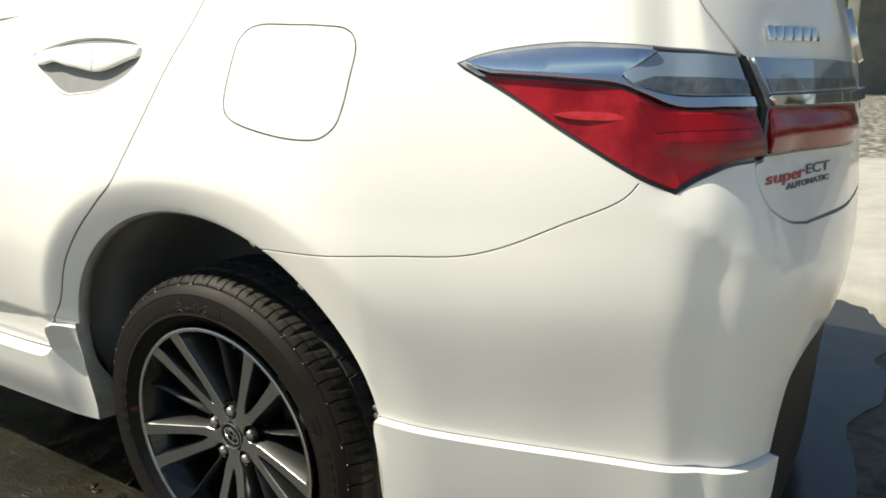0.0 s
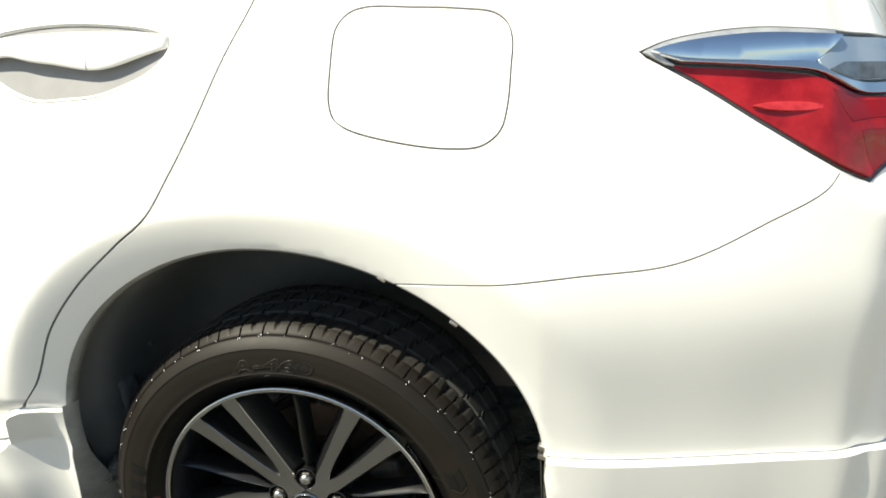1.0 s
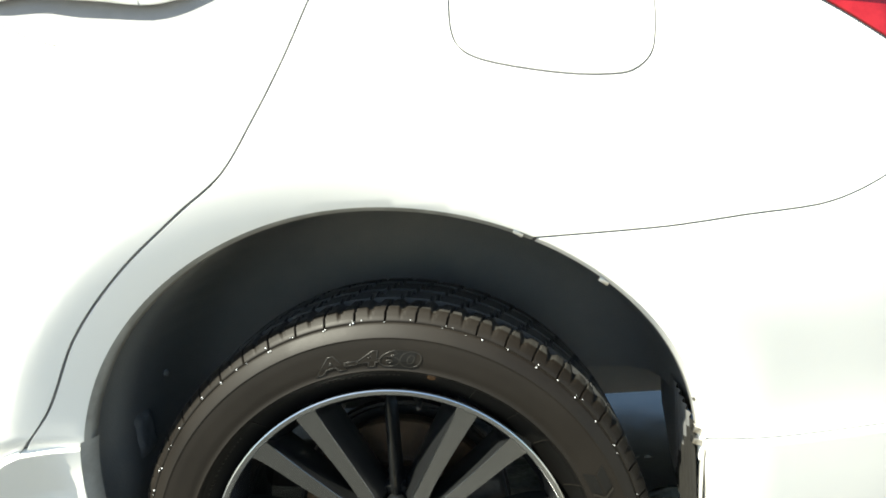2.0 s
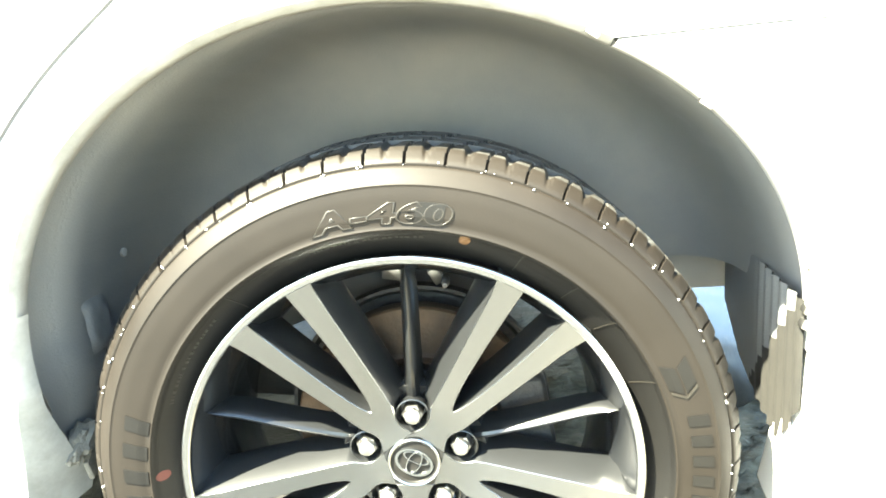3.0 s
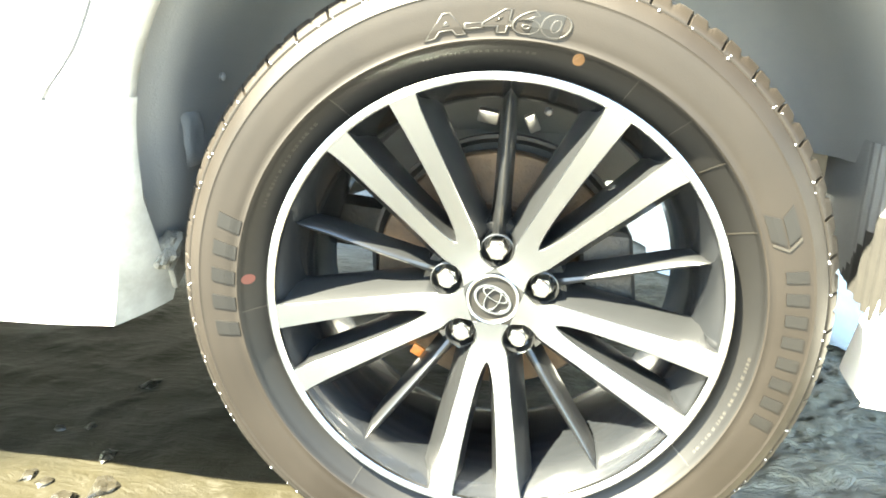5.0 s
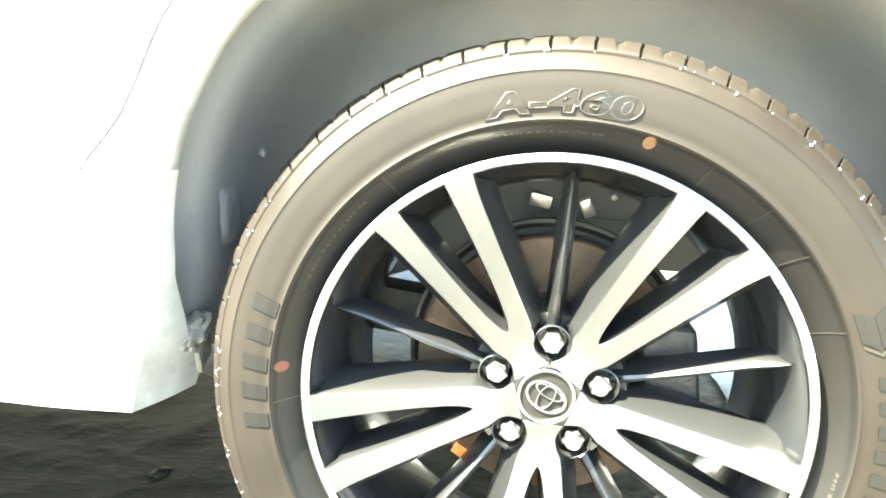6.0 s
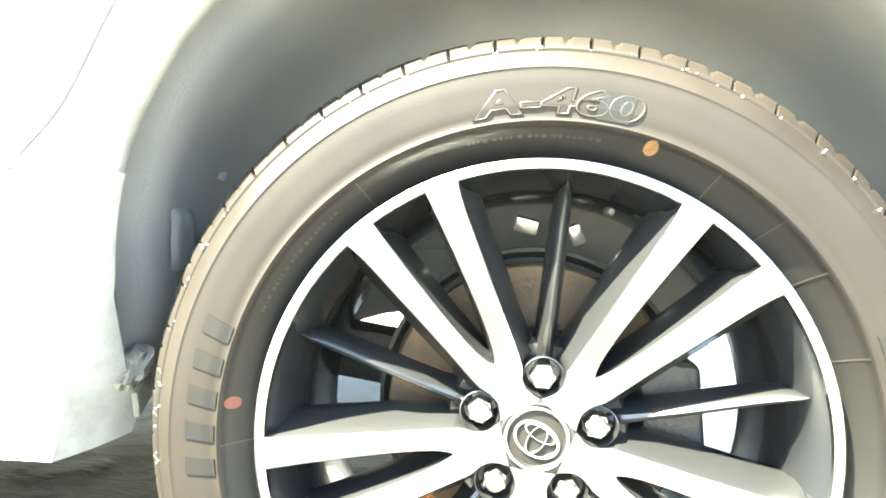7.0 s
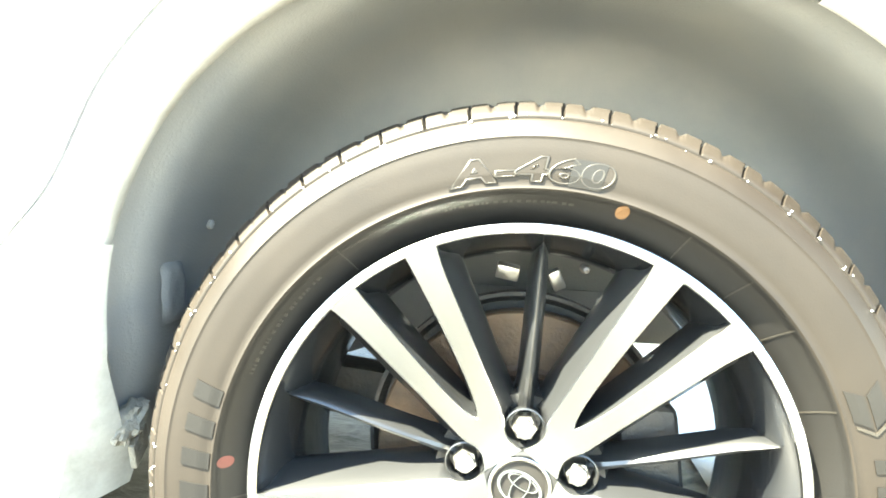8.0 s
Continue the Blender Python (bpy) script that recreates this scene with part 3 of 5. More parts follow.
def arch_edge(a0, a1, n=60):
    """The arch's edge between two angles, in degrees from the rear."""
    a = np.radians(np.linspace(a0, a1, n))
    return np.stack([ARCH_U + np.where(np.cos(a) < 0, ARCH_FORE, ARCH_AFT) * np.cos(a), ARCH_Z + ARCH_H * np.sin(a)], 1)


A_SEAM = math.degrees(math.asin((0.712 - ARCH_Z) / ARCH_H))
A_FOOT = 180 - math.degrees(math.asin((0.494 - ARCH_Z) / ARCH_H))
TOP = 1.12

FUEL = seam([(0.129, 1.005), (0.1265, 0.945), (0.133, 0.925), (0.150, 0.912), (0.225, 0.891), (0.285, 0.883), (0.322, 0.885), (0.347, 0.902), (0.358, 0.93),
             (0.366, 0.975), (0.371, 1.012), (0.366, 1.030), (0.350, 1.043), (0.30, 1.051), (0.24, 1.056), (0.175, 1.060), (0.150, 1.053), (0.134, 1.035), (0.129, 1.005)])[:-1]

CUP = seam([(-0.455, 1.045), (-0.38, 1.060), (-0.295, 1.066), (-0.20, 1.060), (-0.130, 1.048), (-0.102, 1.034), (-0.108, 1.014), (-0.134, 0.993), (-0.175, 0.977), (-0.215, 0.967), (-0.265, 0.9645),
            (-0.31, 0.9645), (-0.35, 0.977), (-0.385, 0.995), (-0.44, 1.022), (-0.455, 1.045)])[:-1]
door = panel("rear_door", [np.vstack([spline(DOOR_SEAM, 0.008), spline(DOOR_FOOT, 0.008)[1:], [(-1.21, 1.17), (0.048, 1.17)]]), CUP], PAINT, car, gap=0.0022, grid=0.011, edge_mat=GAP_SHADE)
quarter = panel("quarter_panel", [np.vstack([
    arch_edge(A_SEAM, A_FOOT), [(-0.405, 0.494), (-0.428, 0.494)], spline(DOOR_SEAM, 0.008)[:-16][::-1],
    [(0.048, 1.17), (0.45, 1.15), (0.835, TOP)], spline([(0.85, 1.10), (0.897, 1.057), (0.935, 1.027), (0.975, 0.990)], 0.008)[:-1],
    spline(LAMP_TOP, 0.008)[::-1], spline(LAMP_SIDE, 0.008)[::-1][1:-5], spline(BUMPER_SEAM, 0.008)[::-1][1:]]), FUEL], PAINT, car, grid=0.0095, flange=0.018, edge_mat=GAP_SHADE)
fuel_door = panel("fuel_door", [FUEL], PAINT, quarter, gap=0.0019, edge_mat=GAP_SHADE)
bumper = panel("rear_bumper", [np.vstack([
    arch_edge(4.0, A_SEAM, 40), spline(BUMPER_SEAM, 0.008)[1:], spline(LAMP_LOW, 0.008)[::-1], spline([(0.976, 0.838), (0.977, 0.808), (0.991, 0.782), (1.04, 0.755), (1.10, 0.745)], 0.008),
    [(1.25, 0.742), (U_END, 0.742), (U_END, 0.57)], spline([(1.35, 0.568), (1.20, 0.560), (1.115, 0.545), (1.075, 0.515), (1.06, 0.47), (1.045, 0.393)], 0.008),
    spline(LEDGE, 0.008)[::-1][1:]])], PAINT, car, grid=0.013, flange=0.016, edge_mat=GAP_SHADE)
LIP_FOOT = [(1.03, 0.20), (0.80, 0.205), (0.60, 0.212), (0.392, 0.225)]
lip = panel("bumper_lip", [np.vstack([spline(LEDGE, 0.008), spline([(1.045, 0.39), (1.040, 0.34), (1.02, 0.27), (1.00, 0.202)], 0.008)[1:], spline(LIP_FOOT, 0.008)[1:],
                                      spline([(0.392, 0.225), (0.396, 0.33), (0.394, 0.44)], 0.01)[1:-1]])], PAINT, car,
            out=0.014, flange=0.024, gap=0.0012, label="white moulded skirt below the rear bumper")
insert = panel("bumper_insert", [np.vstack([spline([(1.045, 0.388), (1.06, 0.47), (1.075, 0.515), (1.115, 0.545), (1.20, 0.558), (1.35, 0.566)], 0.01),
                                            [(U_END, 0.568), (U_END, 0.20), (1.02, 0.20)]])], INSERT, car, out=-0.012, label="black grained plastic insert of the bumper")
SKIRT_TOP = [(-1.21, 0.394), (-0.80, 0.396), (-0.60, 0.398), (-0.530, 0.404), (-0.497, 0.419), (-0.478, 0.452), (-0.455, 0.488), (-0.43, 0.498)]
skirt = panel("side_skirt", [np.vstack([spline(SKIRT_TOP, 0.008), [(-0.395, 0.498)], arch_edge(A_FOOT, 180, 12),
                                        spline([(-0.376, 0.40), (-0.396, 0.33), (-0.424, 0.246)], 0.01), [(-1.21, 0.228)]])], PAINT, car,
              out=lambda u, z: 0.008 + 0.022 * ramp(-0.42, -0.52, u) * ramp(0.20, 0.36, z), flange=0.013, gap=0.0014, label="white sill skirt with a bright ledge")

# the skirt's top closes against the body
_top = spline(SKIRT_TOP, 0.008)
_out = 0.008 + 0.022 * ramp(-0.42, -0.52, _top[:, 0]) * ramp(0.20, 0.36, _top[:, 1]) - 0.0008
_rows = [body(_top[:, 0], _top[:, 1] - 0.0012, _out)[0], body(_top[:, 0], _top[:, 1] + 0.001, _out * 0.4 - 0.002)[0], body(_top[:, 0], _top[:, 1] + 0.001, -0.016 + 0 * _out)[0]]
_k = len(_top)
part("ledge", mesh_of("ledge", np.vstack(_rows), [(r * _k + i, r * _k + i + 1, (r + 1) * _k + i + 1, (r + 1) * _k + i) for r in range(2) for i in range(_k - 1)], PAINT), skirt)

# dark sheet behind the seams
panel("inner_panel", [np.vstack([arch_edge(0, 180, 60) * 1.0 + np.array([0, 0.012]), [(-0.40, 0.30), (-1.21, 0.30), (-1.21, TOP), (0.9, TOP), (1.2, 0.97), (U_END, 0.97), (U_END, 0.62), (1.12, 0.60), (1.02, 0.52), (1.00, 0.42), (0.42, 0.40)]])],
      SEAM, car, out=-0.0045, flange=0.002, grid=0.014)

# arch flange: the panels' edges turn in round the wheel
def arch_lip(name, a0, a1, width, mat, parent):
    e = arch_edge(a0, a1, 50)
    P = body(e[:, 0], e[:, 1])[0]
    width = np.array([0, width, 0])
    inward = stand((0.01, 0, 0.40)) - P
    inward[:, 1] = 0
    inward /= np.linalg.norm(inward, axis=1)[:, None]
    rows = [P - inward * 0.0022 + [0, 0.0003, 0], P + inward * 0.003 + np.array([0, 0.006, 0]), P + inward * 0.004 + width, P - inward * 0.004 + width + np.array([0, 0.004, 0])]
    k = len(e)
    faces = [(r * k + i, r * k + i + 1, (r + 1) * k + i + 1, (r + 1) * k + i) for r in range(3) for i in range(k - 1)]
    return part(name, mesh_of(name, np.vstack(rows), faces, mat), parent)


arch_lip("arch_flange", A_SEAM, A_FOOT, 0.021, SHADED_GRIME, quarter)
arch_lip("arch_flange", 0.0, A_SEAM - 0.5, 0.020, PAINT, bumper)


# ---- wheel housing ----
def make_liner():
    """The moulded arch liner: a ribbed barrel that closes like a bowl, with a tail strip running down behind the wheel."""
    a = np.radians(np.concatenate([np.linspace(3.4, 180, 84), [183, 188, 193]]))
    rows = [(0.0, 1.0), (0.006, 1.028), (0.012, 1.032), (0.05, 1.030), (0.055, 1.014), (0.10, 1.010), (0.15, 1.010), (0.20, 1.008), (0.25, 1.0), (0.29, 0.97), (0.32, 0.90), (0.335, 0.76), (0.345, 0.5), (0.35, 0.2), (0.352, 0.01)]
    verts, faces = [], []
    for t in a:
        u, z = ARCH_U + (ARCH_FORE if math.cos(t) < 0 else ARCH_AFT) * math.cos(t), ARCH_Z + ARCH_H * math.sin(t)
        if t > math.pi:
            u, z = ARCH_U - ARCH_FORE, ARCH_Z + 0.6 * math.sin(t)
        base = bare(np.array([u]), np.array([z]))[0]
        for y, k in rows:
            rib = 0.0016 * math.sin(t * 60) * (0.10 < y < 0.26)
            verts.append((0.01 + (u - 0.01) * (k + rib) + float(np.interp(z, [0.285, 0.33, 0.37, 0.42], [-0.034, -0.019, -0.005, 0.0])) * (u < 0), base[1] + 0.016 + 0.018 * float(ramp(0.44, 0.37, z)) * (u < 0) * (1 - y / 0.352) + y * (0.345 - base[1]) / 0.35, 0.42 + (z - 0.42) * (k + rib)))
    cols = len(rows)
    for i in range(len(a) - 1):
        for j in range(cols - 1):
            faces.append((i * cols + j, i * cols + j + 1, (i + 1) * cols + j + 1, (i + 1) * cols + j))
    part("arch_liner", mesh_of("arch_liner", stand(verts), faces, LINER), car, "dusty black plastic wheel arch liner")
    # the tail behind the wheel: a broad wall with a ribbed outer corner
    verts, faces = [], []
    ys = np.linspace(0.028, 0.34, 60)
    n = 16
    for y in ys:
        foot = float(np.interp(y, [0.028, 0.06, 0.09, 0.16, 0.25, 0.34], [0.36, 0.318, 0.297, 0.303, 0.322, 0.372])) + 0.004 * noise.noise(Vector((y * 90, 0, 0)))
        for j in range(n):
            z = foot + (0.470 - foot) * j / (n - 1)
            rib = 0.0022 * math.sin(2 * math.pi * (y - 0.15) / 0.026) * float(ramp(0.20, 0.15, y))
            verts.append((0.374 + 0.036 * (y - 0.028) / 0.31 + rib, y, z))
    for i in range(len(ys) - 1):
        for j in range(n - 1):
            faces.append((i * n + j, i * n + j + 1, (i + 1) * n + j + 1, (i + 1) * n + j))
    # colour split along the shade's edge: darker where sunlit, paler where shaded
    in_shade = [1 if verts[f[0]][2] > 0.350 + 0.95 * (0.159 - verts[f[0]][1]) else 0 for f in faces]
    part("liner_tail", mesh_of("liner_tail", stand(verts), faces, [SUNLIT_TAIL, LINER], in_shade), car, "ribbed tail of the arch liner with a torn edge, coloured by sun and shade")
    part("liner_wall", block("liner_wall", (0.70, 0.004, 0.062), LINER, 0.001), car, "inner wall of the arch liner", at=pose(*stand((0.062, 0.349, 0.415))))
    clip = lathe("liner_clip", [(0.0005, -0.002), (0.003, -0.002), (0.0052, -0.0006), (0.0052, 0.004)], 20, LINER)
    for x, y, z, turn in ((-0.352, 0.18, 0.516, 75), (-0.30, 0.12, 0.63, 60), (0.30, 0.14, 0.655, -60)):
        part("liner_clip", clip, car, "round plastic push clip", at=pose(*stand((x, y, z)), 0, 0, turn))


make_liner()


def make_glint_patches():
    """Raised patches added to the liner's front wall, standing in for daylight glints there."""
    for z0, z1, y0, y1, lean in ((0.500, 0.548, 0.104, 0.160, 0.006), (0.412, 0.474, 0.104, 0.152, -0.006)):
        ys, zs = np.linspace(y0, y1, 12), np.linspace(z0, z1, 14)
        verts = []
        for z in zs:
            for y in ys:
                f = (z - z0) / (z1 - z0)
                dome = math.sin(math.pi * (y - y0) / (y1 - y0)) * math.sin(math.pi * f)
                verts.append((-0.350 + 0.005 * min(1.0, 3 * dome) + 0.0016 * noise.noise(Vector((y * 80, z * 80, 2))), y + lean * f + 0.003 * noise.noise(Vector((z * 60, y * 20, 5))), z))
        k = len(ys)
        faces = [(i * k + j, i * k + j + 1, (i + 1) * k + j + 1, (i + 1) * k + j) for i in range(len(zs) - 1) for j in range(k - 1)]
        part("liner_pad", mesh_of("liner_pad", verts, faces, LINER), car, "raised patch added for a glint on the arch liner")


make_glint_patches()


def make_arch_clips():
    """Bright fixings where bumper, liner and lip meet at the arch's edge."""
    for u, z, w in ((0.388, 0.505, 0.008), (0.392, 0.462, 0.012), (0.394, 0.446, 0.016)):
        b = body(np.array([u]), np.array([z]))[0][0]
        part("clip", block("clip", (w, 0.010, 0.008), STEEL, 0.002), car, "bright metal fixing clip", at=pose(b[0] - 0.004, b[1] + 0.008, b[2], 10, 20, 0))
    for u, z in ((0.182, 0.7225), (0.274, 0.661)):
        b = body(np.array([u]), np.array([z]))[0][0]
        part("clip", block("clip", (0.012, 0.006, 0.005), STEEL, 0.0015), car, "bright metal fixing clip", at=pose(b[0], b[1] + 0.004, b[2] - 0.004, 0, 35, 0))


make_arch_clips()


def make_lip_return():
    """The end of the bumper's skirt towards the wheel, turned in as a broad flat face."""
    verts, faces, c = [], [], 6
    zs = np.linspace(0.222, 0.440, 14)
    for z in zs:
        p = bare(np.array([0.393]), np.array([z]))[0]
        deep = float(np.interp(z, [0.222, 0.30, 0.40, 0.44], [0.085, 0.075, 0.045, 0.020]))
        for j in range(c):
            f = j / (c - 1)
            verts.append((p[0] - 0.001 + 0.010 * f * f, p[1] - 0.012 + (deep + 0.012) * f, z))
    for i in range(len(zs) - 1):
        for j in range(c - 1):
            faces.append((i * c + j, (i + 1) * c + j, (i + 1) * c + j + 1, i * c + j + 1))
    part("lip_end", mesh_of("lip_end", stand(verts), faces, PAINT), lip)


make_lip_return()


def make_skirt_return():
    """The end of the sill skirt towards the wheel: a white inner face with its shade put into the colour, and a torn
    plastic tab at its foot.
    """
    e = np.vstack([arch_edge(A_FOOT - 1.6, 180, 9), spline([(-0.376, 0.40), (-0.396, 0.33), (-0.424, 0.246)], 0.02)])
    P = bare(e[:, 0], e[:, 1]) - np.array([0, 0.010, 0])
    verts, faces = [], []
    c = 6
    for p in P:
        depth = float(np.interp(p[2], [0.255, 0.277, 0.313, 0.33, 0.36, 0.41, 0.5], [0.090, 0.092, 0.062, 0.047, 0.034, 0.016, 0.008]))
        depth = p[1] + (depth - p[1]) * float(np.interp(p[2], [0.34, 0.42], [1.0, 0.55]))
        for j in range(c):
            f = j / (c - 1)
            verts.append((p[0] + float(np.interp(p[2], [0.255, 0.42], [0.034, 0.010])) * f + 0.003 * math.sin(math.pi * f), p[1] + (depth - p[1]) * f, p[2] + 0.011 * f * float(np.interp(p[2], [0.255, 0.30], [1, 0]))))
    for i in range(len(P) - 1):
        for j in range(c - 1):
            faces.append((i * c + j, i * c + j + 1, (i + 1) * c + j + 1, (i + 1) * c + j))
    part("skirt_end", mesh_of("skirt_end", stand(verts), faces, SHADED_GRIME), skirt)
    # a lump of pale torn plastic above the tab
    bm = bmesh.new()
    bmesh.ops.create_icosphere(bm, subdivisions=3, radius=1)
    for v in bm.verts:
        k = 1 + 0.5 * noise.noise(v.co * 2.5)
        v.co = Vector((v.co.x * 0.012 * k, v.co.y * 0.026 * k, v.co.z * 0.013 * k))
    part("mud_clod", mesh_from(bm, "mud_clod", TORN), car, "pale torn plastic caught at the liner's foot", at=pose(*stand((-0.378, 0.066, 0.327)), 30, 0, 0))
    part("liner_tab", block("liner_tab", (0.006, 0.036, 0.026), TORN, 0.0015), car, "torn dusty plastic tab", at=pose(*stand((-0.378, 0.082, 0.298)), 20, 0, 10))


make_skirt_return()


# ---- tail lamps ----
def lamp_part(name, outline, mat, parent, out, label="", grid=0.014, flange=0.012, gap=0.0008):
    return panel(name, [outline], mat, parent, out=out, gap=gap, flange=flange, grid=grid, label=label)


def make_lamps():
    whole = np.vstack([spline(LAMP_TOP, 0.01)[::-1], spline(LAMP_SIDE, 0.01)[::-1][1:], spline(LAMP_LOW, 0.01)[::-1][1:]])
    lamp = panel("tail_lamp", [whole], HOUSING, car, out=-0.003, gap=0.0016, flange=0.012, label="dark housing of the red and chrome tail lamp")
    blade_low = [(0.545, 0.982), (0.58, 0.974), (0.68, 0.966), (0.757, 0.960)]
    blade = np.vstack([spline([(0.542, 0.984), (0.565, 0.9895), (0.605, 0.995), (0.68, 0.999), (0.76, 0.994), (0.803, 0.990)], 0.01)[::-1], spline(blade_low, 0.01)[1:]])
    lamp_part("chrome_blade", blade, BLUE_CHROME, lamp, lambda u, z: 0.004 + 0.006 * ramp(0.96, 0.985, z) * ramp(1.012, 0.99, z), "satin chrome blade mirroring blue sky", gap=0.0004)
    rim = np.vstack([spline([(0.534, 0.985), (0.56, 0.9945), (0.60, 1.0015), (0.68, 1.0065), (0.76, 1.0015), (0.80, 0.998)], 0.01), spline([(0.80, 0.9915), (0.76, 0.995), (0.68, 1.0000), (0.605, 0.9960), (0.565, 0.9885), (0.556, 0.9790), (0.572, 0.9665), (0.560, 0.9695)], 0.006)])
    lamp_part("clear_rim", rim, PALE_LENS, lamp, 0.0025, "pale clear rim of the lens", grid=0.006, flange=0.004, gap=0.0002)
    clear = np.vstack([[(0.962, 0.9815)], spline([(0.84, 0.9875), (0.806, 0.990)], 0.01), spline([(0.760, 0.962), (0.772, 0.949), (0.826, 0.934)], 0.01), [(0.978, 0.929)]])
    lamp_part("clear_lens", clear, SKY_SMOKE, lamp, 0.006, "smoked clear indicator lens tinted with sky blue")
    lamp_part("lens_bowl", np.vstack([[(0.972, 0.951), (0.80, 0.958)], spline([(0.772, 0.950), (0.786, 0.944), (0.828, 0.9345)], 0.01), [(0.977, 0.9305)]]), BOWL, lamp, 0.0075, "darker ribbed bowl behind the clear lens", flange=0.002)
    strip = np.vstack([spline([(0.552, 0.9795), (0.58, 0.9725), (0.68, 0.964), (0.757, 0.958), (0.770, 0.947), (0.826, 0.931), (0.90, 0.928), (0.981, 0.927)], 0.01),
                       spline([(0.984, 0.914), (0.92, 0.916), (0.83, 0.919), (0.782, 0.938), (0.757, 0.949), (0.68, 0.9595), (0.58, 0.9695)], 0.01)])
    lamp_part("chrome_strip", strip, CHROME, lamp, lambda u, z: 0.009 + 0 * u, "bright chrome strip", grid=0.006, flange=0.009, gap=0.0002)
    red = np.vstack([spline([(0.566, 0.9705), (0.585, 0.9665), (0.68, 0.957), (0.755, 0.945), (0.782, 0.934), (0.83, 0.916), (0.92, 0.9125), (0.984, 0.911)], 0.01),
                     spline([(0.986, 0.849), (0.915, 0.844), (0.866, 0.831), (0.832, 0.815)], 0.01), spline([(0.829, 0.8115), (0.785, 0.8305), (0.685, 0.8915), (0.607, 0.9425), (0.570, 0.9655)], 0.01)])
    fold = lambda u, z: 0.004 + 0.009 * ramp(0.775, 0.83, u) * ramp(0.055, 0.0, np.abs(z - 0.872 + 0.02 * (u - 0.83))) - 0.005 * ramp(0.775, 0.70, u)
    lens = lamp_part("red_lens", red, RED_LENS, lamp, fold, "glossy red lens folded to a ridge", grid=0.009, gap=0.0015)
    lamp_part("reflector_bar", spline([(0.668, 0.913), (0.69, 0.9155), (0.745, 0.912), (0.766, 0.906), (0.745, 0.9035), (0.69, 0.907), (0.668, 0.913)], 0.006)[:-1], RED_LIGHT, lamp,
              lambda u, z: 0.0035 + 0 * u, "bright red reflector bar", grid=0.005, flange=0.004, gap=0.0)
    lamp_part("lower_facet", np.array([(0.812, 0.872), (0.98, 0.870), (0.984, 0.852), (0.915, 0.847), (0.866, 0.834), (0.834, 0.818)]), RED_DEEP, lamp, lambda u, z: fold(u, z) + 0.0006, "deep red facet", grid=0.008, flange=0.0004)
    lamp_part("inner_facet", np.array([(0.776, 0.928), (0.826, 0.908), (0.97, 0.905), (0.976, 0.886), (0.80, 0.884)]), RED_DEEP, lamp, lambda u, z: fold(u, z) + 0.0006, "deep red facet", grid=0.008, flange=0.0004)

    panel("lamp_seal", [np.array([(0.979, 0.986), (0.994, 0.983), (1.012, 0.944), (1.030, 0.912), (1.002, 0.876), (1.000, 0.846), (0.992, 0.844), (0.992, 0.876), (1.010, 0.912), (0.994, 0.945)])],
          INSERT, car, out=0.002, gap=0.0, flange=0.016, grid=0.008, label="black rubber seal between the lamps")


make_lamps()


